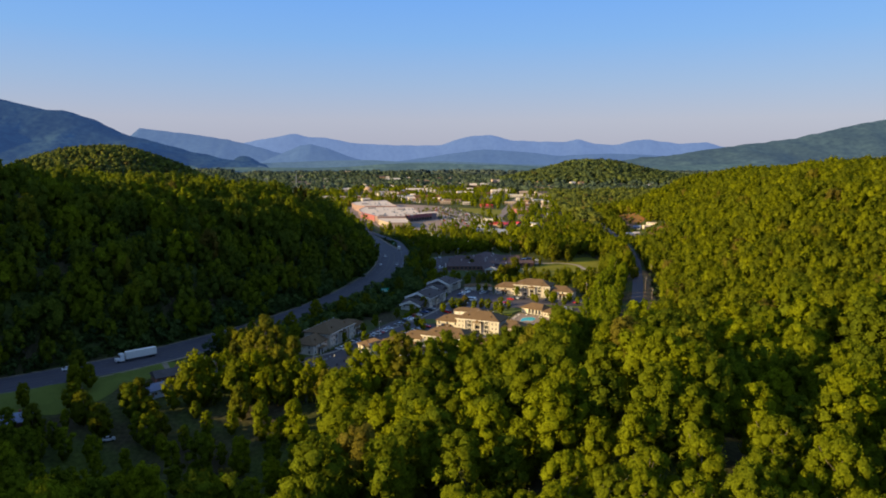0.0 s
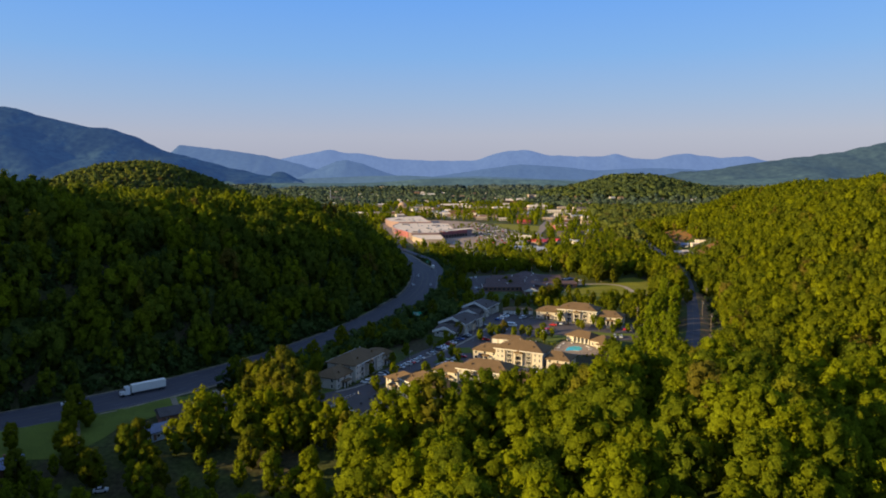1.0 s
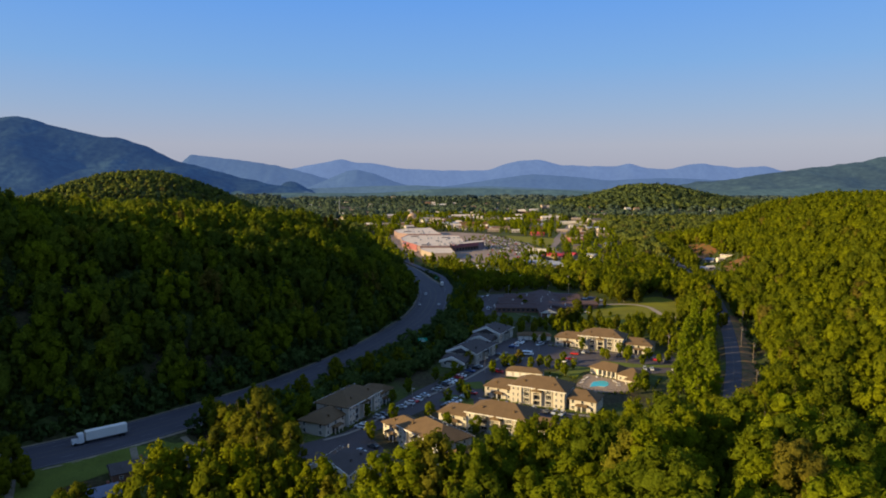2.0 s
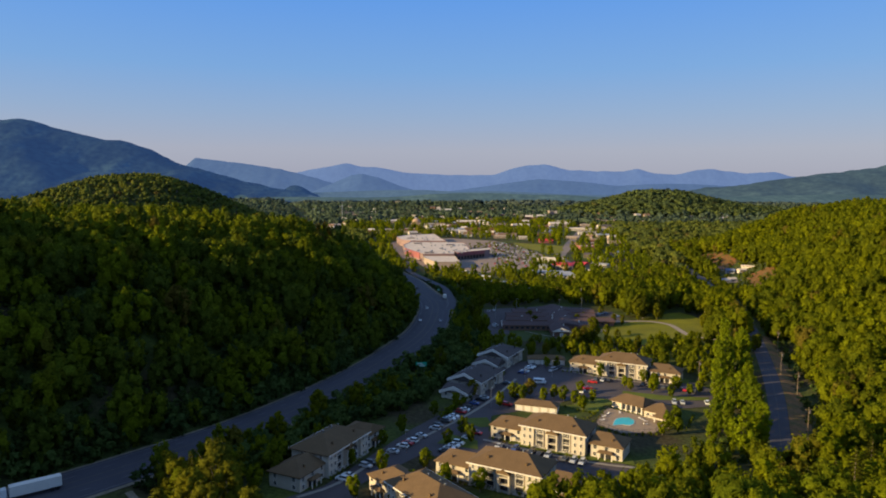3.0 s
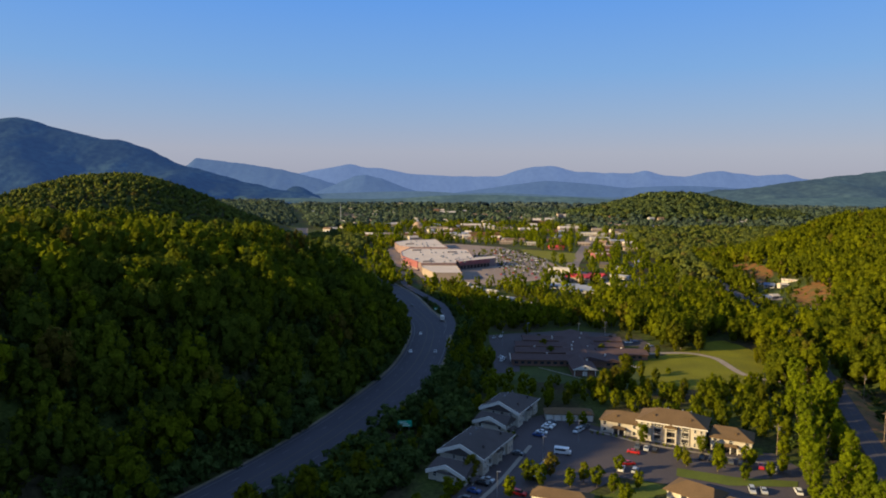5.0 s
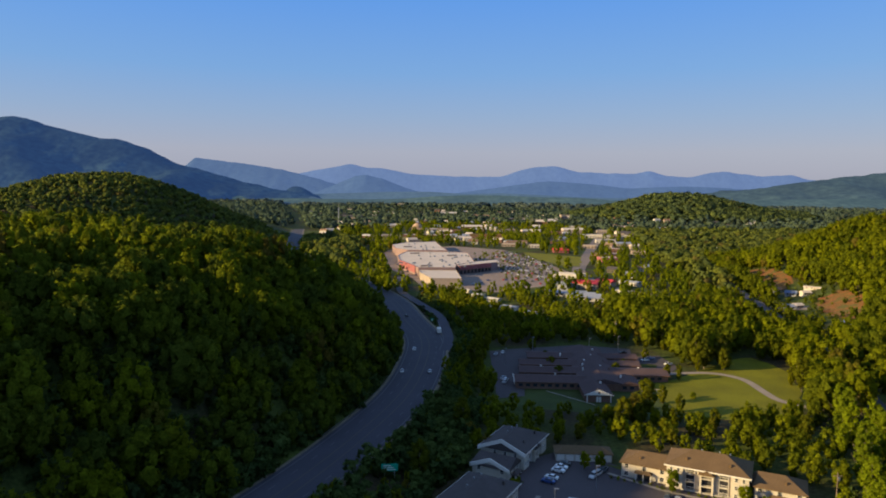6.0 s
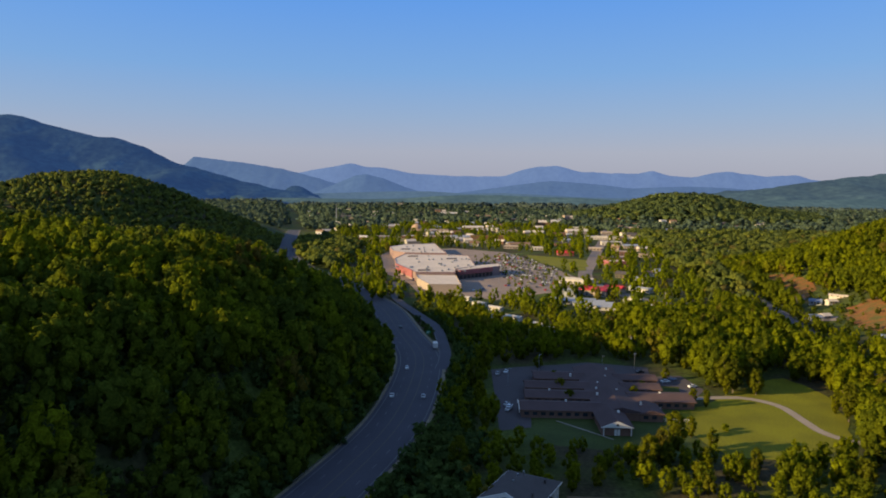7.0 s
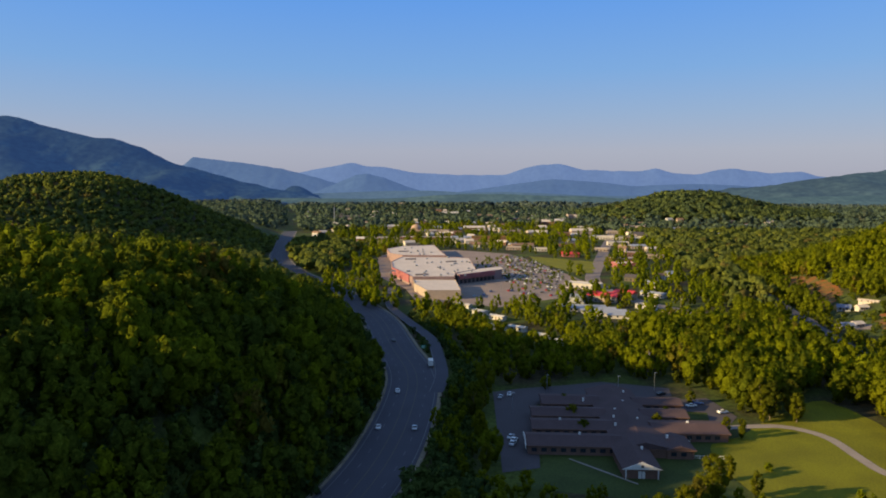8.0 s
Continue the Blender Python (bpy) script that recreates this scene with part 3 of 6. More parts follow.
def in_sight(x, y):
    """The wedge of country that the flight looks over, with a margin."""
    return (x < 0.70 * (y + 42) + 14) & (x > -0.74 * (y + 45) - 32) & (y > 48)


def wooded(x, y):
    """Where the wood stands."""
    dh, dr = signed_distance(HW, x, y), signed_distance(LN, x, y)
    ok = (dh > 13.5) | (dh < -13)
    ok &= ~((dr < 26) & (dr > -15) & (y > 288) & (y < 455))
    ok &= (np.abs(dr) > np.where(y > 560, 4.8, 6.5)) | (y < 285) | (y > 815)
    ok &= np.abs(signed_distance(ramp_line[::3], x, y)) > 8
    ok &= ~((dh > 0) & (dh < 26) & (y > 590) & (y < 1050))
    for area in (APARTMENTS, SCHOOL, LAWN, TOWN, NEAR_LAWN, RED_CUT, TRAILERS, CLAY_SPOT, GAP, DELL):
        ok &= ~inside(area, x, y)
    return ok


def planted(name, rng, x, y, variants, size, material, label, tone=None):
    """Many trees in one mesh."""
    z = land(x, y)
    size = np.broadcast_to(size, x.shape)
    turn = rng.uniform(0, 6.2832, len(x))
    tone = rng.uniform(0, 1, len(x)) if tone is None else tone
    pick = rng.integers(0, len(variants), len(x))
    vs, fs, ts, ns, n = [], [], [], [], 0
    for k, (v, f) in enumerate(variants):
        w = np.nonzero(pick == k)[0]
        if not len(w):
            continue
        c, s = np.cos(turn[w])[:, None], np.sin(turn[w])[:, None]
        px = (v[None, :, 0] * c - v[None, :, 1] * s) * size[w, None] + x[w, None]
        py = (v[None, :, 0] * s + v[None, :, 1] * c) * size[w, None] + y[w, None]
        pz = v[None, :, 2] * size[w, None] + z[w, None] - 0.3
        vs.append(np.stack([px, py, pz], -1).reshape(-1, 3))
        fs.append((f[None] + (np.arange(len(w)) * len(v))[:, None, None]).reshape(-1, 3) + n)
        ts.append(np.repeat(tone[w], len(v)))
        m = rounded(v, f)
        ns.append(np.stack([m[None, :, 0] * c - m[None, :, 1] * s, m[None, :, 0] * s + m[None, :, 1] * c, np.broadcast_to(m[None, :, 2], px.shape)], -1).reshape(-1, 3))
        n += len(w) * len(v)
    ob = mesh_object(name, np.vstack(vs), np.vstack(fs), material, np.concatenate(ts), normals=np.vstack(ns))
    return tagged(ob, label, "forest", kind="stuff")


rng = np.random.default_rng(5)
WOOD_NEAR_Y = 108

# woods of the middle distance
x, y = scatter(rng, -520, 620, 48, 990, 7.9)
dh = signed_distance(HW, x, y)
dl = -signed_distance(LN, x, y)
keep = in_sight(x, y) & wooded(x, y) & (y > WOOD_NEAR_Y) & ~((dh > 150) & (y > 560)) & (dl < 235) & ((y < 760) | (dl > 4))
keep &= ~((dh > 120) & (rng.uniform(0, 1, len(x)) < 0.35))
x, y, dh = x[keep], y[keep], dh[keep]
size = np.where(y > 205, np.where(dh > 0, rng.uniform(0.66, 1.22, len(x)), rng.uniform(0.84, 1.14, len(x))), rng.uniform(0.75, 1.18, len(x))) * np.where((dh < 0) & (x < 100) & (y > 250), 0.72, 1.0) * np.where((dh < 0) & (x < 160) & (y > 380) & (y < 460), 0.62, 1.0)
size *= np.where((dh < 0) & (dh > -34) & (y > 290), 0.6, 1.0)
near_kinds = [crown(rng, 17 * rng.uniform(0.85, 1.2), 4.9 * rng.uniform(0.85, 1.15), 36, 34, 0.40, 1.0, 0.12, 0.84, 1.1, 0.66) for _ in range(8)]
mid_kinds = [crown(rng, 15 * rng.uniform(0.9, 1.12), 5.5 * rng.uniform(0.9, 1.15), 14, 18, 0.74, 1.0, 0.12, 0.80, 1.4, 0.72) for _ in range(10)]
back_kinds = [crown(rng, 15 * rng.uniform(0.9, 1.12), 5.7 * rng.uniform(0.9, 1.15), 8, 9, 1.1, 1.0, 0.14, 0.80, 1.4, 0.80) for _ in range(10)]
a, b = y < 205, (y >= 205) & (y < 470)
hollow = (x < -26) & (x > -190) & (y > 118)
thin = a & (rng.uniform(0, 1, len(x)) < np.where(hollow, 0.25, 0.38))   # fewer and broader trees where they stand nearest
size = np.where(a, size * np.where(hollow, rng.uniform(0.38, 0.80, len(x)), np.where(x < -30, 0.95, 1.28)), size)
a = a & ~thin
right_bank = (y >= 470) & (y < 560) & (dh < 0)
b = (b | right_bank) & ~(dh > 85)
c = (y >= 205) & ~b
size *= np.where((x > 190) & (x < 236) & (y > 585) & (y < 800), 0.5, 1.0)
label = "dense spring-green broadleaf wood covering the slopes"
planted("near_wood", rng, x[a], y[a], near_kinds, size[a], M_forest, label)
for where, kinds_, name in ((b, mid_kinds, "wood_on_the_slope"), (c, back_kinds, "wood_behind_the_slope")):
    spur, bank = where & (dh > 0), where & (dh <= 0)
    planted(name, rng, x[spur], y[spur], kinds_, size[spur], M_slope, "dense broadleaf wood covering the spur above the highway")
    planted(name, rng, x[bank], y[bank], kinds_, size[bank], M_bank, "spring-green broadleaf wood on the sunny slope, leaf colour lightened")

# the wood goes on behind and beside the start of the flight
wx, wy = scatter(rng, -230, 330, -160, 300, 10.5)
keep = ~in_sight(wx, wy) & wooded(wx, wy)
planted("wood_round_the_start", rng, wx[keep], wy[keep], [crown(rng, 15, 5.8, 5, 14, 1.9, 1.0, 0.16, 0, 1.1) for _ in range(4)], rng.uniform(0.85, 1.2, keep.sum()), M_slope, "dense spring-green broadleaf wood behind the ridge")

# brush along the highway
bush_kinds = [crown(rng, 5.0, 2.6, 5, 17, 0.8, 1.0, 0.02, 0, 0.9) for _ in range(6)]
bx, by = scatter(rng, -170, 10, 200, 720, 3.6)
bd = signed_distance(HW, bx, by)
bank_foot = np.array([(-66, 262), (-54, 285), (-42, 312), (-26, 330), (-10, 352), (-8, 366), (0, 386), (8, 405), (8, 424), (14, 462)], float)
by_bank = (signed_distance(bank_foot, bx, by) > 1.5) & (by > 262) & (by < 462)
keep = (((bd > 12.6) & (bd < 22)) | ((bd < -14) & (bd > -32) & (by > 462)) | ((bd < -13) & by_bank)) & ~inside(SCHOOL, bx, by) & ~inside(NEAR_LAWN, bx, by) & (np.abs(signed_distance(ramp_line[::3], bx, by)) > 5) & (np.hypot(bx + 17, by - 384) > 9)
planted("roadside_brush", rng, bx[keep], by[keep], bush_kinds, rng.uniform(0.5, 1.1, keep.sum()) * np.where(by_bank[keep], 1.5, 1.0), M_brush, "low dark green brush along the highway banks")

# low growth under the trees of the hill above the highway
ux, uy = scatter(rng, -330, 0, 190, 600, 5.2)
ud = signed_distance(HW, ux, uy)
keep = (ud > 14) & (ud < 75)
planted("undergrowth", rng, ux[keep], uy[keep], bush_kinds, rng.uniform(0.7, 1.3, keep.sum()), M_brush, "dark green undergrowth on the slope above the highway")

# where the town's scattered houses stand, so that the far woods leave them open
hr = np.random.default_rng(77)
HOUSES = []
while len(HOUSES) < 150:
    y_ = float(hr.uniform(1130, 2350))
    x_ = float(hr.uniform(-0.22 * y_, 0.36 * y_))
    if land(x_, y_) < 12 and abs(float(signed_distance(HW, np.array([x_]), np.array([y_]))[0])) > 25:
        HOUSES.append((x_, y_))
HOUSES = np.array(HOUSES)


def open_town(x, y):
    """False just before and beside a house."""
    ok = np.ones(x.shape, bool)
    for hx, hy in HOUSES:
        ok &= ~((np.abs(x - hx) < 13) & (y - hy < 9) & (y - hy > -0.022 * hy))
    return ok


# far woods
fx, fy = scatter(rng, -1500, 1700, 760, 1500, 13.5)
dl = -signed_distance(LN, fx, fy)
keep = in_sight(fx, fy) & wooded(fx, fy) & ((dl < 0) | (fy > 985)) & (dl < 420) & open_town(fx, fy)
knoll_side = (fx < -230) & (fy > 800)
keep &= ~knoll_side
far_kinds = [crown(rng, 14 * rng.uniform(0.85, 1.2), 8.2, 4, 9, 1.6, 1.0, 0.2, 0.95, 1.0) for _ in range(8)]
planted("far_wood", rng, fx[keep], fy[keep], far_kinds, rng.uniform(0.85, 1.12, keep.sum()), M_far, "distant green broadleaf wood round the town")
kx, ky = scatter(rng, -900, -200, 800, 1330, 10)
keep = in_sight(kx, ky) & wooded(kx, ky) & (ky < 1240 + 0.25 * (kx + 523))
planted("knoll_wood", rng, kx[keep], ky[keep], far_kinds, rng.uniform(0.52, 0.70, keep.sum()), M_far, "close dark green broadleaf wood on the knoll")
fx, fy = scatter(rng, -1700, 1900, 1500, 2600, 22)
hill = bell(fx, fy, 560, 1990, 300, 260) > 0.35
keep = in_sight(fx, fy) & (np.abs(fx) < 0.72 * fy) & wooded(fx, fy) & ~hill & open_town(fx, fy)
plain_kinds = [crown(rng, 13 * rng.uniform(0.8, 1.25), 11.5, 2, 9, 2.6, 1.0, 0.2, 0.9, 0.8) for _ in range(10)]
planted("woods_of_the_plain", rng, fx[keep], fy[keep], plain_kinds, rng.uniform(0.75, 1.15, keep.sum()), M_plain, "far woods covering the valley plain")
hx, hy = scatter(rng, 230, 900, 1700, 2280, 17)
keep = (bell(hx, hy, 560, 1990, 300, 260) > 0.35) & wooded(hx, hy)
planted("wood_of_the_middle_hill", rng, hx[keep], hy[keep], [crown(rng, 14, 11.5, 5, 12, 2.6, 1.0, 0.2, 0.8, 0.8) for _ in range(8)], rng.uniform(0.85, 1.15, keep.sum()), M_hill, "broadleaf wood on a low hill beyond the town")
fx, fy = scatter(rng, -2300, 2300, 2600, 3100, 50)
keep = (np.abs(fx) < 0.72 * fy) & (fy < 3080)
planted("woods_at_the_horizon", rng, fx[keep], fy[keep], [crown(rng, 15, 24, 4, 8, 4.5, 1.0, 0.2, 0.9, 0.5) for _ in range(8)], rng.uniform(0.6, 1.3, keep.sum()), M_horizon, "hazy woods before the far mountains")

# the nearest trees, each one a tree of its own
tx, ty = scatter(rng, -130, 170, 50, WOOD_NEAR_Y, 9.8)
keep = in_sight(tx, ty) & wooded(tx, ty)
tx, ty = tx[keep], ty[keep]
kinds = []
for k in range(7):
    hgt, rad = (20, 6.3) if k < 5 else (17, 4.8)
    t = thing("tree", 0, 0, 0, 0, "tall broadleaf tree in fresh yellow-green spring leaf", "tree", "trees of the near wood")
    part("trunk", trunk_mesh(hgt, 0.34, 6, rng), M_bark, t)
    v, f = crown(rng, hgt, rad, 64, 44, 0.33, 1.0, 0.10, 0.84, 1.1, 0.58)
    c = mesh_object("crown", v, f, M_leaf, normals=rounded(v, f, 0.62))
    c.parent = t
    kinds.append(t)
tz = land(tx, ty)
for i, (px, py, pz) in enumerate(zip(tx, ty, tz)):
    k = kinds[int(rng.integers(0, 7))] if i >= 7 else kinds[i]
    s = float(rng.uniform(0.72, 1.15)) * (0.95 if px < 5 else 1.05)
    m = Matrix.Translation((px, py, pz)) @ Matrix.Rotation(rng.uniform(0, 6.28), 4, "Z") @ Matrix.Diagonal((s, s, s * rng.uniform(0.9, 1.15), 1))
    if i < 7:
        k.matrix_world = m
    else:
        o = copy_thing(k, Matrix.Identity(4))
        o.matrix_basis = m


# far mountains
def ridge(name, y0, pts, depth, label, material, seed, rough=0.10):
    """A mountain range whose crest runs through pts (x, height), falling to both sides in spurs and hollows."""
    px, pz = np.array(pts, float).T
    xs = np.linspace(px[0], px[-1], 200)
    crest = np.interp(xs, px, pz)
    k = np.hanning(5)
    crest = np.convolve(np.pad(crest, 2, "edge"), k / k.sum(), "valid")
    rows = np.linspace(-1, 1, 31)
    top = crest.max()
    out = np.zeros((31, 200, 3))
    for j, r in enumerate(rows):
        for i, (x, c) in enumerate(zip(xs, crest)):
            n1 = noise.fractal(Vector((x * 0.0022, r * depth * 0.0022, seed)), 1.0, 2.0, 5)
            n2 = noise.fractal(Vector((x * 0.012, r * depth * 0.012, seed + 7)), 1.0, 2.0, 3)
            fall = max(-0.1, 1 - abs(r) ** 1.1)
            out[j, i] = (x, y0 + r * depth, c * fall + n1 * top * rough * 2.2 * min(1, abs(r) * 3) * max(fall, 0) ** 0.5 + n2 * top * 0.018 - 12 * abs(r))
    i = np.arange(31 * 200).reshape(31, 200)
    q = np.stack([i[:-1, :-1], i[:-1, 1:], i[1:, 1:], i[1:, :-1]], -1).reshape(-1, 4)
    ob = mesh_object(name, out.reshape(-1, 3), q, material, smooth=True)
    return tagged(ob, label, "mountain", kind="structure")


def haze_material(name, base, glow, strength, var=0.22):
    """Wooded slopes far off; the haze between is put into colour and a blue emission."""
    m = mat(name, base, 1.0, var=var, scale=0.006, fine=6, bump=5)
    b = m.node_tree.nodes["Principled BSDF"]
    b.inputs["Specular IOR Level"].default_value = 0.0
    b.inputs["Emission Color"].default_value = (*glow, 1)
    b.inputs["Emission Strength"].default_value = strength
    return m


M_mt_side = haze_material("wooded_mountain_haze", (0.024, 0.045, 0.046), (0.011, 0.026, 0.074), 0.9, 0.5)
M_mt_low = haze_material("hazy_low_hills", (0.040, 0.062, 0.052), (0.026, 0.046, 0.064), 0.9, 0.4)
M_mt_lowfar = haze_material("hazy_far_hills", (0.030, 0.050, 0.060), (0.042, 0.070, 0.116), 0.9, 0.3)
M_mt_right = haze_material("wooded_ridge_haze", (0.030, 0.050, 0.046), (0.020, 0.034, 0.058), 0.9, 0.4)
M_mt_mid = haze_material("haze_blue_mountain", (0.022, 0.040, 0.065), (0.048, 0.080, 0.158), 0.9)
M_mt_far = haze_material("haze_pale_mountain", (0.03, 0.05, 0.09), (0.072, 0.112, 0.218), 0.9)
ridge("backdrop_mountain_side", 3300, [(-4200, 420), (-2890, 398), (-2475, 403), (-2202, 388), (-2107, 392), (-2039, 380), (-1932, 346), (-1771, 306), (-1583, 280), (-1503, 254), (-1397, 202), (-1318, 168), (-1131, 123), (-918, 71), (-704, 30)], 700, "long wooded mountain tinted dark blue for haze, beside the valley", M_mt_side, 2)
ridge("backdrop_mountain_second", 4000, [(-2035, 227), (-1608, 192), (-1557, 236), (-1476, 228), (-1280, 206), (-1053, 172), (-859, 124), (-665, 70), (-472, 25)], 300, "wooded ridge tinted blue for haze, behind the valley", M_mt_mid, 3)
ridge("backdrop_mountain_hump", 3800, [(-884, 25), (-703, 100), (-613, 139), (-554, 145), (-464, 122), (-346, 78), (-168, 25)], 200, "rounded hill tinted blue for haze, before the far range", M_mt_mid, 4)
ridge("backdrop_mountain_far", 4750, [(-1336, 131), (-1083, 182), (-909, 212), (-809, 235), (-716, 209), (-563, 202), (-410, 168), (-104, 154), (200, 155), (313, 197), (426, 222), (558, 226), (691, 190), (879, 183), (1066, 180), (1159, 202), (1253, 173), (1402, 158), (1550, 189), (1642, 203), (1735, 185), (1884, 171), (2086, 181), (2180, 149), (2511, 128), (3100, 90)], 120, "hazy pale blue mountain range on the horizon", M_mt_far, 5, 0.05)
ridge("backdrop_mountain_middle", 4350, [(-300, 20), (10, 62), (250, 97), (455, 125), (727, 108), (931, 85), (1268, 100), (1470, 94), (1705, 78), (1940, 40)], 250, "low hills tinted blue for haze, at the end of the valley", M_mt_mid, 6)
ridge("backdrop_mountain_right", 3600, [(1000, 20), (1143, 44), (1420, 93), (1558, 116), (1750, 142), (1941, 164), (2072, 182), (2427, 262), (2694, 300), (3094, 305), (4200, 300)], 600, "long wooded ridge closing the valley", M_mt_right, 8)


wr = np.random.default_rng(9)
# each ridge glows bluer than the last, stepping the painted haze towards the mountains
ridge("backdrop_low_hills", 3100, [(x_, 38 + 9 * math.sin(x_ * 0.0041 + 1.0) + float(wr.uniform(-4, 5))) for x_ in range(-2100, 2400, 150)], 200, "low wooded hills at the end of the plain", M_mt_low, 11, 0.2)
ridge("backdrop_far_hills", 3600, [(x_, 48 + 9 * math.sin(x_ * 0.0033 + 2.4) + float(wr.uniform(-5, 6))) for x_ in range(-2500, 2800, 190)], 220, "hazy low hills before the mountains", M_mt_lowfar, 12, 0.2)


# the apartments
# M_dark paints the shade of recesses as flat panels; dark metal uses it too
M_dark = mat("shade_and_dark_metal", (0.035, 0.034, 0.038), 0.6, var=0.2, scale=0.8)
M_glass = mat("window_glass", (0.03, 0.035, 0.045), 0.08, var=0.1, scale=0.5)
M_glass.node_tree.nodes["Principled BSDF"].inputs["Specular IOR Level"].default_value = 0.6
M_concrete = mat("concrete", (0.42, 0.39, 0.34), 0.85, var=0.15, scale=0.4, fine=10)
M_brickred = mat("red_brick", (0.26, 0.10, 0.07), 0.85, var=0.2, scale=0.6, fine=12)


def share(cache, key, name, make, material, parent, m, label=""):
    """A part that shares its mesh with the alike ones."""
    if key not in cache:
        ob = part(name, make(), material, parent, label)
        cache[key] = ob.data
    else:
        ob = new(name, cache[key])
        ob.parent = parent
        if label:
            tagged(ob, label)
    ob.matrix_basis = m
    return ob


CACHE = {}


def frame_bm(w, h, t=0.09, d=0.10):
    return boxed((-w / 2, -w / 2 + t, -d, 0.05, 0, h), (w / 2 - t, w / 2, -d, 0.05, 0, h),
                 (-w / 2 + t, w / 2 - t, -d, 0.05, h - t, h), (-w / 2 + t, w / 2 - t, -d, 0.05, 0, t), (-w / 2 + t, w / 2 - t, -d * 0.8, 0.05, h / 2 - 0.03, h / 2 + 0.03))


def window(parent, x, y, z, turn, w=1.3, h=1.35):
    """A framed window on a wall; y is the wall's face, turn where it looks (0: along -y)."""
    f = share(CACHE, ("wf", w, h), "window", lambda: frame_bm(w, h), M_white, parent, pose(x, y, z, 0, 0, turn))
    share(CACHE, ("wp", w, h), "pane", lambda: boxed((-w / 2 + 0.08, w / 2 - 0.08, -0.03, 0.03, 0.08, h - 0.08)), M_glass, f, Matrix.Identity(4))


def balcony(parent, x, y, z, turn, w=2.6):
    """A balcony with a slab and a white railing; a dark panel stands for its shaded recess."""
    b = share(CACHE, ("bs", w), "balcony", lambda: boxed((-w / 2, w / 2, -0.5, 0.05, -0.12, 0.0), (-w / 2, -w / 2 + 0.12, -0.5, 0.05, 0, 2.0), (w / 2 - 0.12, w / 2, -0.5, 0.05, 0, 2.0)), M_white, parent, pose(x, y, z, 0, 0, turn))
    share(CACHE, ("bd", w), "opening", lambda: boxed((-w / 2 + 0.12, w / 2 - 0.12, -0.06, 0.03, 0.02, 1.95)), M_dark, b, Matrix.Identity(4))

    def rail():
        bm = boxed((-w / 2 + 0.1, w / 2 - 0.1, -0.48, -0.43, 0.82, 0.9))
        for k in np.arange(-w / 2 + 0.25, w / 2 - 0.2, 0.3):
            box(bm, k, k + 0.05, -0.47, -0.44, 0.0, 0.82)
        return bm

    share(CACHE, ("br", w), "railing", rail, M_white, b, Matrix.Identity(4))


def gable_face(x, y0, y1, z, rise, thick=0.3):
    """The white boards along a gable's slopes."""
    bm = bmesh.new()
    ym = (y0 + y1) / 2
    for a, b in (((y0, z), (ym, z + rise)), ((y1, z), (ym, z + rise))):
        v = [bm.verts.new((x + dx, p[0], p[1] + dz)) for dx in (-thick, 0) for p, dz in ((a, -1.1), (b, -1.1), (b, 0.12), (a, 0.12))]
        for f in ((0, 1, 2, 3), (7, 6, 5, 4), (0, 4, 5, 1), (1, 5, 6, 2), (2, 6, 7, 3), (3, 7, 4, 0)):
            bm.faces.new([v[i] for i in f])
    return bm


def gable_wall(x, y0, y1, z, rise):
    bm = bmesh.new()
    a = [bm.verts.new((x + d, y, h)) for d in (0.05, 0.3) for y, h in ((y0, z - 0.3), (y1, z - 0.3), ((y0 + y1) / 2, z + rise - 0.35))]
    for f in ((0, 2, 1), (3, 4, 5), (0, 1, 4, 3), (1, 2, 5, 4), (2, 0, 3, 5)):
        bm.faces.new([a[i] for i in f])
    return bm


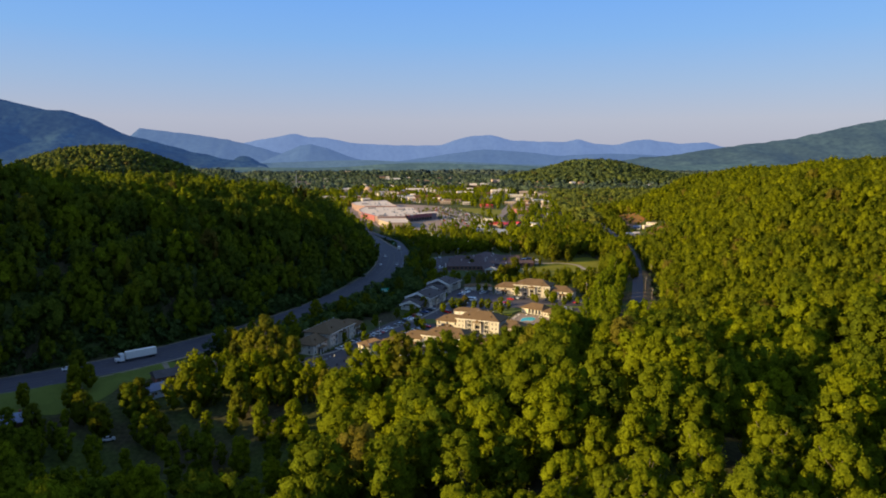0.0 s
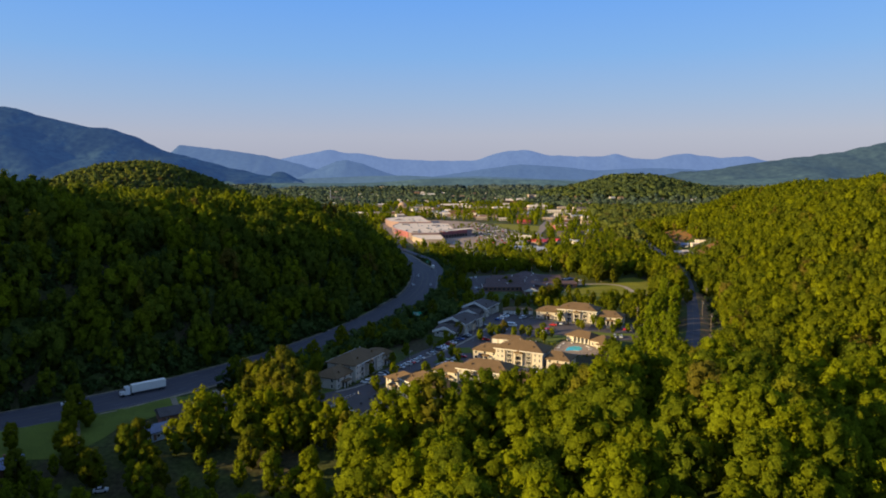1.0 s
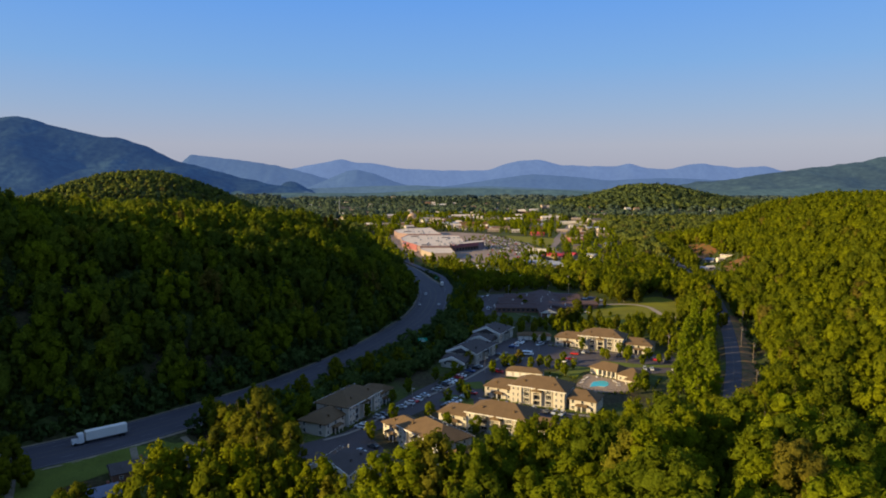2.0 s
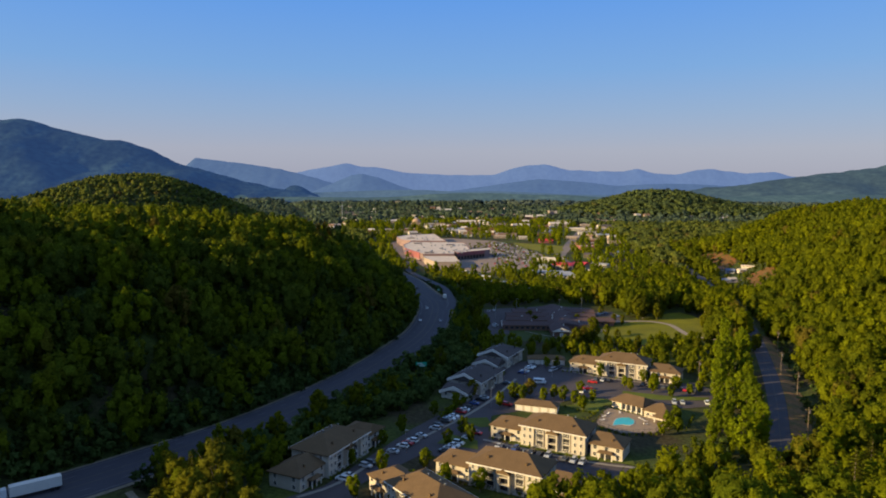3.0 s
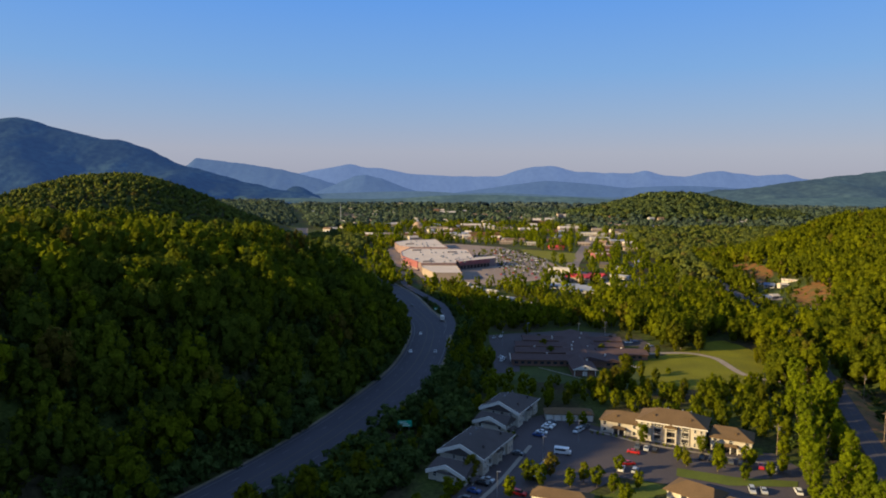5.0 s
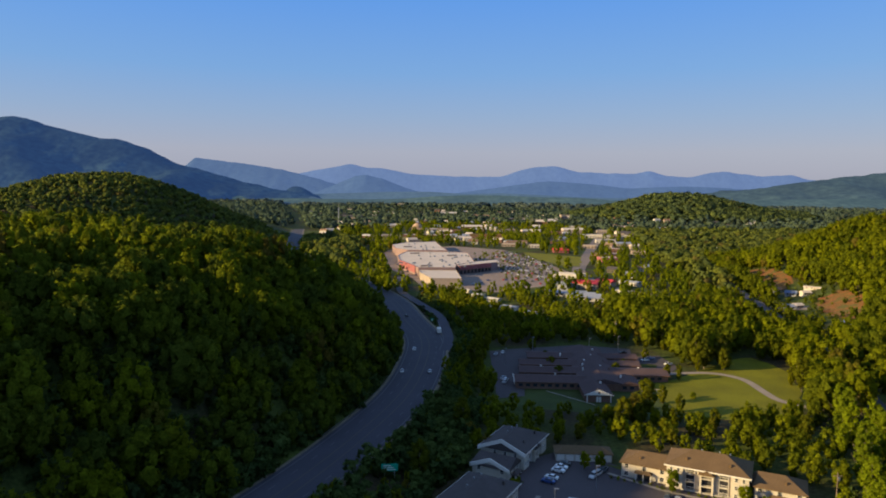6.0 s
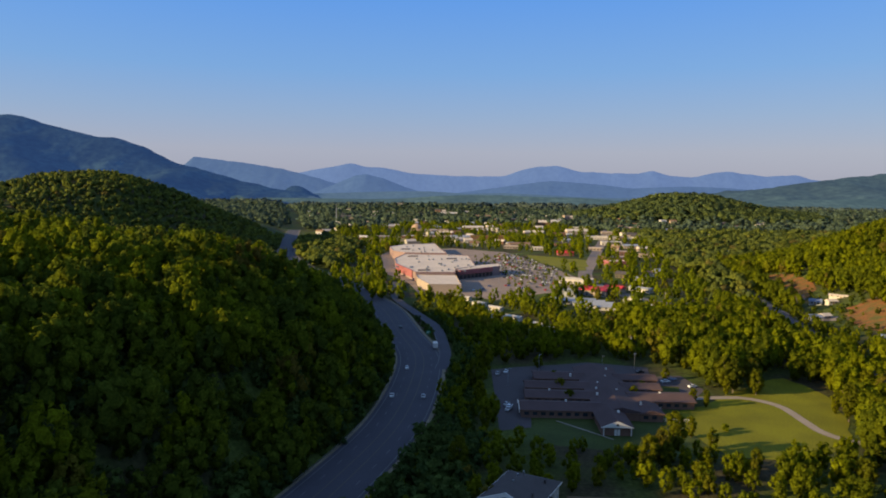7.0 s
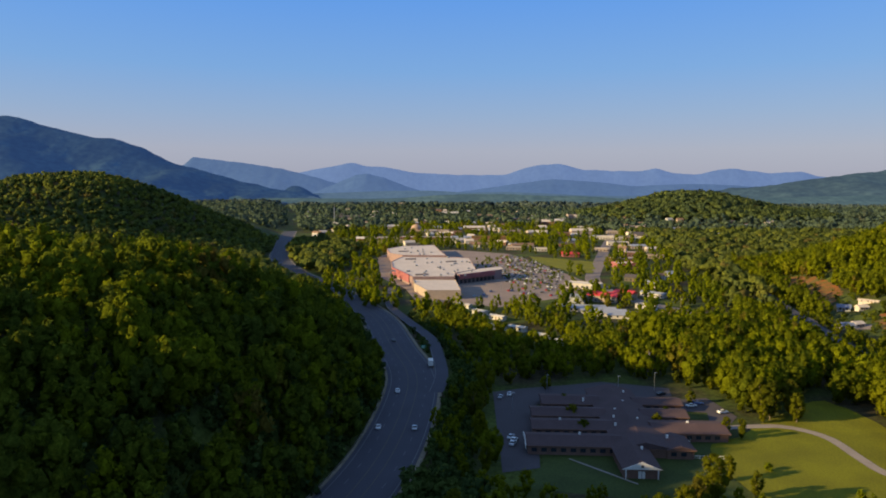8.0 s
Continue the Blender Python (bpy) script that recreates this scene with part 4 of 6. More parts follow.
def apartment(x, y, turn, label, long=22.4, deep=13.0, left=12.0, right=10.5, gabled=False):
    """Three floors under a hipped roof, with a lower wing at each end; the front looks along -y."""
    z = float(land(x, y)) - (1.6 if gabled else 0.0)
    t = thing("apartment_building", x, y, z, turn, label, "apartment building", "apartment buildings")
    top, low = 7.2, 4.7
    shingle = M_shaderoof if gabled else M_roof
    part("wall", boxed((0, long, 1.0, deep, -1.5, top), (0, 4.6, 0, 1.0, -1.5, top), (long - 4.6, long, 0, 1.0, -1.5, top)), M_wall, t)
    part("roof", hip_roof(0, long, 0, deep, top, 3.4, 0.7, 0.3, 0 if gabled else 1.0, 1.0), shingle, t, "shingle roof coloured grey for shade" if gabled else "tan shingle roof")
    part("base", boxed((-0.15, long + 0.15, -0.15, deep + 0.15, -1.5, 0.35)), M_concrete, t)
    for fy in (-0.76, deep + 0.68):
        part("fascia", boxed((-0.72, long + 0.72, fy, fy + 0.08, top - 0.34, top + 0.03)), M_white, t, "white eaves board")
    if gabled:
        part("gable_board", gable_face(-0.7, -0.7, deep + 0.7, top, 3.4), M_white, t, "white gable board")
        part("gable_wall", gable_wall(0, 0, deep, top, 3.4), M_wall, t)
    for k in range(3):
        zz = 0.55 + k * 2.35
        for wx in (1.3, 3.3, long - 3.3, long - 1.3):
            window(t, wx, 0, zz, 0, 0.9, 1.3)
        balcony(t, 6.6, 1.0, zz - 0.25, 0)
        balcony(t, long - 6.6, 1.0, zz - 0.25, 0)
        for wy in (3.0, 6.5, 10.0):
            window(t, 0, wy, zz, -90, 1.1, 1.3)
            window(t, long, wy, zz, 90, 1.1, 1.3)
        for wx in np.arange(2.5, long - 1, 4.2):
            window(t, wx, deep, zz, 180)
    mid = long / 2
    part("portico", boxed((mid - 1.9, mid - 1.4, -0.5, 1.0, -0.5, 6.0), (mid + 1.4, mid + 1.9, -0.5, 1.0, -0.5, 6.0), (mid - 1.4, mid + 1.4, -0.5, 1.0, 5.4, 6.0),
                          (mid - 1.4, mid + 1.4, -0.5, 1.0, 2.25, 2.5), (mid - 1.4, mid + 1.4, -0.5, 1.0, 4.55, 4.75)), M_wall, t, "cream stair portico")
    # dark panel in place of the shade inside the stairs
    part("stairwell", boxed((mid - 1.4, mid + 1.4, 0.85, 1.02, 0.0, 5.4)), M_dark, t)
    part("portico_roof", hip_roof(mid - 2.0, mid + 2.0, -0.7, 4.4, 6.05, 1.3, 0.25, 0.2, 0, 0), shingle, t)
    for cx in (5.2, long - 5.2):
        part("chimney", boxed((cx - 0.3, cx + 0.3, 2.0, 2.5, top + 0.2, top + 2.2)), shingle, t)
    for cx, cy in ((long * 0.4, deep * 0.6), (long * 0.62, deep * 0.63), (long * 0.75, deep * 0.58)):
        part("vent", boxed((cx - 0.2, cx + 0.2, cy - 0.2, cy + 0.2, top + 2.2, top + 3.3)), M_steel, t)
    for side, wide in ((-1, left), (1, right)):
        if not wide:
            continue
        a, b = (-wide, -0.02) if side < 0 else (long + 1.4, long + 1.4 + wide)
        y0, y1 = 1.6, deep - 1.2
        w = part("wing_wall", boxed((a, b, y0, y1, -1.5, low)), M_wall, t)
        part("wing_roof", hip_roof(a, b, y0, y1, low, 2.6, 0.6, 0.28, (0 if gabled else 1.0) if side < 0 else 0.25, 0.25 if side < 0 else 1.0), shingle, t)
        if gabled and side < 0:
            part("gable_board", gable_face(a - 0.6, y0 - 0.6, y1 + 0.6, low, 2.6), M_white, t, "white gable board")
            part("gable_wall", gable_wall(a, y0, y1, low, 2.6), M_wall, t)
        if side > 0:
            # solid dark block standing for the shaded breezeway gap
            part("link_wall", boxed((long, a, y0 + 2.5, y1 - 2.5, -1.5, low - 0.2)), M_dark, t)
        part("porch_roof", hip_roof((a + b) / 2 - 2.4, (a + b) / 2 + 2.4, y0 - 1.7, y0 + 0.1, 2.6, 0.7, 0.2, 0.18), shingle, t)
        for s in (-2.2, 0, 2.2):
            share(CACHE, "porch_post", "porch_post", lambda: boxed((-0.14, 0.14, -1.6, -1.32, -0.6, 2.45)), M_white, t, pose((a + b) / 2 + s, y0, 0))
        # dark sheet on the wall, painting the shade under the porch roof
        part("porch_shade", boxed(((a + b) / 2 - 1.9, (a + b) / 2 + 1.9, y0 - 0.04, y0 + 0.02, 0.1, 2.1)), M_dark, t)
        for k in range(2):
            for wx in ((a + 1.5, b - 1.5) if k == 0 else (a + 1.5, (a + b) / 2, b - 1.5)):
                window(t, wx, y0, 0.6 + 2.3 * k, 0)
            ex, et = (a, -90) if side < 0 else (b, 90)
            for wy in (y0 + 2.2, y1 - 2.2):
                window(t, ex, wy, 0.6 + 2.3 * k, et)
        cx = (a + b) / 2 + side * 1.5
        part("chimney", boxed((cx - 0.25, cx + 0.25, y0 + 1.6, y0 + 2.1, low + 0.2, low + 1.9)), shingle, t)
    return t


LIT = "cream-sided three-storey apartment building with tan hipped shingle roof"
apartment(22.8, 305.1, -26.5, LIT)
apartment(4.8, 272.8, -26.3, LIT + " and shaded portico")
apartment(-18.0, 258.4, -51, LIT + " near the trees", right=9)
apartment(65.5, 392.8, -24, LIT + " facing the drive", left=13.5, right=13)
apartment(-37.6, 275.6, 66, "cream three-storey apartment building, half shaded, below the highway", deep=14, right=11)
apartment(10.2, 358.6, 64, "shaded apartment building with white-edged gables by the highway", 24, 15, 9.5, 0, True)
apartment(24.0, 401.6, 64, "shaded gabled apartment building at the end of the drive", 20, 15, 8.5, 0, True)
apartment(-29.5, 224.0, 66, "apartment building with shade-greyed roof, standing in the shade", 16, 13, 0, 0, True)


def garage(x, y, turn, wide, deep, label):
    z = float(land(x, y))
    t = thing("garage", x, y, z, turn, label, "garage")
    part("wall", boxed((0, wide, 0, deep, -1, 2.7)), M_wall, t)
    part("roof", hip_roof(0, wide, 0, deep, 2.7, 1.5, 0.4, 0.2), M_roof, t)
    n = int(wide // 3)
    for k in range(n):
        cx = (k + 0.5) * wide / n
        part("garage_door", boxed((cx - 1.15, cx + 1.15, -0.05, 0.03, 0.05, 2.2), *[(cx - 1.12, cx + 1.12, -0.07, -0.05, 0.1 + 0.53 * j, 0.56 + 0.53 * j) for j in range(4)]), M_white, t)
    return t


garage(23.5, 341.2, -17, 16.4, 6.2, "long low cream garage with tan roof beside the car park")
garage(35.0, 410.2, -1, 18.0, 6.5, "long pale garage row standing in the shade")

# clubhouse and pool
M_pool = mat("pool_water", (0.05, 0.42, 0.45), 0.06, var=0.06, scale=0.2, fine=6, bump=0.02)
cz = float(land(66, 340))
club = thing("clubhouse", 62.2, 346.2, cz, -42, "single-storey cream clubhouse with tan roof beside the pool", "clubhouse")
part("wall", boxed((0, 13.5, 0.8, 9.5, -1, 3.3)), M_wall, club)
part("roof", hip_roof(0, 13.5, 0, 9.5, 3.3, 2.4, 0.6, 0.25, 0.9, 0.4), M_roof, club)
for k in range(5):
    part("column", boxed((4.2 + k * 2.2, 4.6 + k * 2.2, 0.0, 0.4, 0, 3.1)), M_white, club)
for k in range(4):
    part("window", boxed((4.9 + k * 2.2, 6.2 + k * 2.2, 0.72, 0.84, 0.4, 2.6)), M_glass, club)
part("beam", boxed((3.9, 13.5, -0.05, 0.45, 3.05, 3.3)), M_white, club)
part("annexe_wall", boxed((15.0, 25.0, -1.2, 8.0, -1, 3.0), (13.5, 15.0, 2.5, 7.0, -1, 2.8)), M_wall, club)
part("annexe_roof", hip_roof(14.8, 25.0, -1.2, 8.0, 3.0, 2.6, 0.6, 0.25), M_roof, club)
part("porch_roof", hip_roof(20.5, 26.0, -5.0, -1.0, 2.6, 1.2, 0.4, 0.2), M_roof, club)
part("porch_post", boxed((20.8, 21.1, -4.8, -4.5, -0.5, 2.45), (25.4, 25.7, -4.8, -4.5, -0.5, 2.45)), M_white, club)
for wx in (16.5, 19.0):
    window(club, wx, -1.2, 0.8, 0)
deck_poly = [(52.5, 326), (56, 337), (61, 345), (72, 336), (79, 327), (72, 318), (60, 317)]
M_deck = mat("tan_concrete_deck", (0.27, 0.20, 0.14), 0.85, var=0.12, scale=0.3, fine=8)
sheet("pavement_pool", deck_poly, 0.22, M_deck, 6, "tan concrete pool deck", "paving")
pool_full = [(57.8, 324.2), (59.5, 329.5), (61.3, 333.2), (64.5, 335.0), (67.6, 335.2), (69.2, 331.5), (68.0, 327.0), (65.6, 324.4), (62.5, 325.5)]
pool_poly = [(63.0 + (a - 63.5) * 0.8, 329.0 + (b - 329.5) * 0.8) for a, b in pool_full]
pool = thing("swimming_pool", 63.5, 329.5, cz, 0, "turquoise swimming pool with pale rim on a concrete deck", "swimming pool")
part("water", prism([(a - 63.5, b - 329.5) for a, b in pool_poly], -0.4, 0.32), M_pool, pool)
rim = [((a - 63.5) * 1.09, (b - 329.5) * 1.09) for a, b in pool_poly]
part("rim", prism(rim, -0.4, 0.28), M_concrete, pool)
for k in range(7):
    lx, ly, lt = ((70.5, 332.0, 40), (71.5, 329.5, 70), (70.8, 326.0, 100), (57.0, 334.0, -60), (59.3, 337.5, -40), (64.0, 338.6, 0), (55.6, 330.0, -80))[k]
    s = thing("sun_lounger", lx, ly, cz + 0.22, lt, "white sun lounger on the pool deck", "lounger", "loungers by the pool")
    part("seat", boxed((-0.3, 0.3, -0.9, 0.4, 0.28, 0.34)), M_white, s)
    part("backrest", boxed((-0.3, 0.3, 0.4, 0.9, 0.34, 0.62)), M_white, s)
    for ax in (-0.26, 0.22):
        for ay in (-0.8, 0.3):
            part("leg", boxed((ax, ax + 0.04, ay, ay + 0.04, 0, 0.28)), M_steel, s)
fence = thing("pool_fence", 60, 320, cz, 0, "dark metal fence round the pool deck", "fence")
ring = deck_poly + deck_poly[:1]
for (ax, ay), (bx, by) in list(zip(ring[:-1], ring[1:]))[:2] + list(zip(ring[:-1], ring[1:]))[3:]:
    ln, an = math.hypot(bx - ax, by - ay), math.degrees(math.atan2(by - ay, bx - ax))
    o = part("rail", boxed((0, ln, -0.02, 0.02, 1.15, 1.2), (0, ln, -0.02, 0.02, 0.25, 0.3)), M_dark, fence)
    o.matrix_basis = pose(ax - 60, ay - 320, 0.2, 0, 0, an)
    for k in range(int(ln // 2) + 1):
        o = share(CACHE, "fence_post", "post", lambda: boxed((-0.04, 0.04, -0.04, 0.04, -0.2, 1.3)), M_dark, fence, pose(ax - 60 + (bx - ax) * k * 2 / ln, ay - 320 + (by - ay) * k * 2 / ln, 0.2))

# paving and lawns between the buildings
CARPARK = [(-56, 254), (-44, 226), (-24, 214), (-12, 226), (-17, 246), (-30, 268), (-10, 296), (2, 290), (30, 282), (52, 276), (62, 284), (46, 296), (12, 318), (14, 334), (40, 348), (52, 360), (66, 356), (74, 350), (92, 346), (106, 350), (114, 362), (108, 382), (84, 386), (62, 396), (52, 410), (40, 420), (28, 412), (10, 368), (-4, 338), (-16, 318), (-28, 292), (-38, 270)]
sheet("pavement_car_park", CARPARK, 0.10, M_lot, 7, "grey asphalt car park and drive between apartment buildings", "paving")
M_lawn = mat("mown_lawn", (0.098, 0.124, 0.016), 0.95, var=0.2, scale=0.12, fine=20)
for poly in ([(12, 314), (22, 303), (44, 292), (58, 289), (58, 294), (44, 298), (24, 309)], [(50, 408), (66, 394), (88, 384), (104, 380), (106, 386), (90, 392), (66, 402)],
             [(2, 330), (9, 321), (14, 322), (12, 332)], [(44, 346), (54, 338), (60, 348), (70, 352), (58, 358)], [(-6, 305), (8, 300), (8, 308), (-2, 314)],
             [(-24, 272), (-14, 262), (-6, 262), (-18, 282)], [(70, 362), (84, 356), (104, 356), (106, 360), (88, 362), (72, 368)]):
    sheet("lawn_strip", poly, 0.20, M_lawn, 8, "mown grass strip beside the buildings", "lawn")
M_walk = mat("pavement_concrete", (0.27, 0.24, 0.205), 0.85, var=0.12, scale=0.4, fine=10)
for pts in ([(10, 309), (24, 300.5), (45, 290), (60, 286)], [(50, 401), (66, 388.6), (86, 379.6), (103, 372.5)], [(-24, 292), (-10, 312), (2, 330), (14, 352), (27, 384)], [(-44, 262), (-34, 272), (-22, 296)]):
    tagged(ribbon("pavement_kerb", smooth_line(pts, 4), 0.7, -0.7, 0.26, M_walk), "pale concrete footpath with kerb", "footpath", kind="structure")


# cars
def paint(name, c):
    m = mat(name, c, 0.3, 0.1, var=0.04, scale=0.5)
    m.node_tree.nodes["Principled BSDF"].inputs["Coat Weight"].default_value = 0.5
    return m


PAINTS = [("white", paint("white_paint", (0.75, 0.75, 0.74))), ("silver", paint("silver_paint", (0.45, 0.46, 0.47))), ("dark grey", paint("grey_paint", (0.08, 0.085, 0.09))),
          ("black", paint("black_paint", (0.015, 0.015, 0.017))), ("red", paint("red_paint", (0.42, 0.02, 0.02))), ("blue", paint("blue_paint", (0.03, 0.07, 0.22)))]
M_tyre = mat("tyre_rubber", (0.02, 0.02, 0.02), 0.9, var=0.2, scale=4)


def body_bm(tall):
    """A car's body from its side outline, drawn in at the shoulders."""
    side = [(-2.05, 0.30), (-2.1, 0.72), (-1.9, 0.92), (-1.0, 0.98), (1.25, 0.98), (2.0, 0.80), (2.1, 0.55), (2.05, 0.30)]
    bm = bmesh.new()
    rows = []
    for y, k in ((-0.86, 0.0), (-0.80, 0.05), (0.80, 0.05), (0.86, 0.0)):
        rows.append([bm.verts.new((x, y, z + (k if z > 0.6 else 0))) for x, z in side])
    for a, b in zip(rows[:-1], rows[1:]):
        for i in range(len(side)):
            j = (i + 1) % len(side)
            bm.faces.new((a[i], a[j], b[j], b[i]))
    bm.faces.new(rows[0][::-1])
    bm.faces.new(rows[-1])
    return bm


def cabin_bm(a, b, c, d, top, base=0.98, half=0.76):
    bm = bmesh.new()
    lo = [bm.verts.new(p) for p in ((a, -half, base), (d, -half, base), (d, half, base), (a, half, base))]
    hi = [bm.verts.new(p) for p in ((b, -half + 0.14, top), (c, -half + 0.14, top), (c, half - 0.14, top), (b, half - 0.14, top))]
    bm.faces.new(hi)
    for i in range(4):
        bm.faces.new((lo[i], lo[(i + 1) % 4], hi[(i + 1) % 4], hi[i]))
    return bm


def wheel_bm():
    bm = bmesh.new()
    bmesh.ops.create_cone(bm, cap_ends=True, segments=12, radius1=0.32, radius2=0.32, depth=0.2, matrix=pose(0, 0, 0, 90, 0, 0))
    return bm


CAR_N = [0]


def car(x, y, turn, colour, lot, tall=False, z=None, wheels=True):
    name, m = PAINTS[colour]
    kind = "estate car" if tall else "saloon car"
    z = float(land(x, y)) + 0.12 if z is None else z
    t = thing("car", x, y, z, turn, f"{name} {kind} parked on {lot}", "car", "parked cars on " + lot)
    share(CACHE, ("cb", colour), "body", lambda: body_bm(tall), m, t, Matrix.Identity(4))
    shape = (-2.0, -1.75, 0.35, 1.05, 1.58) if tall else (-1.45, -0.85, 0.3, 1.05, 1.42)
    g = share(CACHE, ("cg", tall), "cabin_glass", lambda: cabin_bm(*shape), M_glass, t, Matrix.Identity(4))
    a, b, c, d, top = shape
    share(CACHE, ("cr", tall, colour), "roof", lambda: boxed((b + 0.02, c - 0.02, -0.6, 0.6, top - 0.03, top + 0.03)), m, t, Matrix.Identity(4))
    if wheels:
        for wx in (-1.3, 1.3):
            for wy in (-0.78, 0.78):
                share(CACHE, "wheel", "wheel", wheel_bm, M_tyre, t, pose(wx, wy, 0.32))
    return t


cr = np.random.default_rng(11)
LOT_A = "the apartment car park"


def car_row(x0, y0, x1, y1, gap, turn, chance=0.8):
    n = int(math.hypot(x1 - x0, y1 - y0) / gap)
    for k in range(n):
        if cr.uniform() < chance:
            u = (k + 0.5) / n
            car(x0 + (x1 - x0) * u, y0 + (y1 - y0) * u, turn + cr.uniform(-3, 3) + 180 * int(cr.integers(0, 2)), int(cr.choice(6, p=(0.22, 0.2, 0.22, 0.2, 0.09, 0.07))), LOT_A, bool(cr.integers(0, 2)))


car_row(-34, 273, -11, 312, 2.8, -24, 0.5)
car_row(-8, 317, 27, 385, 2.9, -24, 0.5)
car_row(30, 392, 38, 408, 2.7, -24, 0.8)
car_row(14, 303, 45, 287.5, 2.7, 64, 0.75)
car_row(62, 384.5, 103, 368.0, 2.8, 66, 0.6)
car_row(-4, 296, 10, 318, 2.8, -26, 0.6)
car_row(-34, 246, -22, 262, 2.8, -30, 0.7)
car_row(-30, 226, -18, 240, 2.8, -30, 0.6)
car_row(20, 345, 36, 378, 2.8, -24, 0.5)
car_row(40, 392, 50, 404, 2.8, 60, 0.9)
car_row(52, 366, 60, 364, 2.8, 66, 1.0)
car_row(84, 352, 104, 352, 2.9, 80, 0.5)
for x, y, turn, colour in ((57.1, 369.8, 10, 4), (61.0, 379.5, -24, 4)):
    car(x, y, turn, colour, LOT_A)
LOT_S = "the school lot"
for x, y, turn, colour in ((22.5, 497, 70, 1), (23, 500, 70, 0), (22, 503, 72, 1), (34, 526, 10, 0), (37, 525.5, 10, 2), (24, 552, 80, 0), (20, 548, 80, 1), (96, 541, 20, 0), (106, 534, 20, 0), (100, 545, 0, 5), (33, 513, 30, 3), (60, 560, 0, 1), (88, 556, 30, 3)):
    car(x, y, turn, colour, LOT_S)
LOT_H = "the highway"
for x, y, turn, colour in ((-23, 548, 95, 0), (-25, 505, 95, 0), (-36, 640, 108, 2), (-12, 505, 92, 1), (-140, 242, 35, 0)):
    car(x, y, turn, colour, "the highway shoulder")
LOT_N = "a cottage drive"
for x, y, turn, colour in ((-67, 236, 30, 4), (-101, 188.5, 20, 1), (-114, 200, 40, 1)):
    car(x, y, turn, colour, LOT_N)

# a delivery truck on the highway
tr = thing("box_truck", -12, 590, float(land(-12, 590)) + 0.12, 97, "white box truck on the grey asphalt highway", "truck")
part("cargo_box", boxed((-3.6, 1.5, -1.1, 1.1, 0.9, 3.4)), M_white, tr)
part("cab", boxed((1.6, 3.4, -1.0, 1.0, 0.5, 1.6), (1.6, 2.7, -0.95, 0.95, 1.6, 2.5)), PAINTS[0][1], tr)
part("windscreen", boxed((2.7, 2.76, -0.85, 0.85, 1.65, 2.4)), M_glass, tr)
for wx in (-2.4, 2.3):
    for wy in (-0.95, 0.95):
        share(CACHE, "wheel", "wheel", wheel_bm, M_tyre, tr, pose(wx, wy, 0.42) @ Matrix.Scale(1.3, 4))
semi = thing("semi_truck", -119, 255.5, float(land(-119, 255.5)) + 0.12, 221, "white semi-trailer truck on the shaded highway", "truck")
part("trailer", boxed((-9.5, 3.2, -1.25, 1.25, 1.15, 4.0)), M_white, semi)
part("chassis", boxed((-9.2, 6.0, -0.5, 0.5, 0.75, 1.12)), M_steel, semi)
part("cab", boxed((3.9, 5.6, -1.2, 1.2, 0.6, 3.6), (5.6, 7.3, -1.0, 1.0, 0.6, 1.9)), PAINTS[0][1], semi)
part("windscreen", boxed((5.6, 5.66, -1.05, 1.05, 2.0, 2.9)), M_glass, semi)
for wx in (-8.4, -7.1, 3.0, 4.3, 6.5):
    for wy in (-1.0, 1.0):
        share(CACHE, "wheel", "wheel", wheel_bm, M_tyre, semi, pose(wx, wy, 0.5) @ Matrix.Scale(1.55, 4))
vz = float(land(37, 377)) + 0.12
van = thing("shuttle_van", 37, 377.5, vz, -15, "white shuttle van parked on the apartment car park", "van")
part("body", boxed((-2.6, 2.2, -0.95, 0.95, 0.4, 2.3), (2.2, 2.9, -0.9, 0.9, 0.4, 1.3)), PAINTS[0][1], van)
for side in (-0.97, 0.93):
    part("side_window", boxed((-2.3, 1.2, side, side + 0.04, 1.4, 2.0)), M_glass, van)
part("windscreen", boxed((2.2, 2.26, -0.8, 0.8, 1.35, 2.1)), M_glass, van)
for wx in (-1.7, 1.9):
    for wy in (-0.85, 0.85):
        share(CACHE, "wheel", "wheel", wheel_bm, M_tyre, van, pose(wx, wy, 0.32))


# the school
M_schoolroof = mat("brown_school_roof", (0.092, 0.058, 0.056), 0.9, var=0.15, scale=0.15, fine=15)
M_lowbrick = mat("brown_brick", (0.20, 0.11, 0.08), 0.85, var=0.2, scale=0.5, fine=12)
sheet("pavement_school", [(18, 474), (17, 556), (30, 562), (50, 568), (66, 574), (94, 566), (92, 554), (70, 552), (46, 550), (34, 540), (30, 478)], 0.10, M_lot, 8, "dark asphalt school car park", "paving")
sheet("pavement_school_side", [(88, 536), (94, 550), (106, 553), (110, 530), (102, 518), (97, 522), (100, 534)], 0.10, M_lot, 8, "small asphalt lot beside the school", "paving")
sz = float(land(60, 505))
school = thing("school_building", 60, 505, sz, 0, "sprawling single-storey brick school with low brown roofs and white pediment", "school")
WINGS = [(54.6, 65.4, 472, 492, 2.0, 1), (56, 74, 488, 553, 2.2, 1), (27, 58, 489, 500.5, 1.5, 0), (30, 58, 505, 515.5, 1.3, 0), (31, 58, 519, 529, 1.3, 0), (36, 58, 533, 545, 1.3, 0),
         (72, 80.5, 487.5, 499.5, 1.3, 0), (72, 97, 503, 515.5, 1.4, 0), (72, 88, 519.5, 529, 1.3, 0), (72, 90, 534, 543, 1.2, 0)]
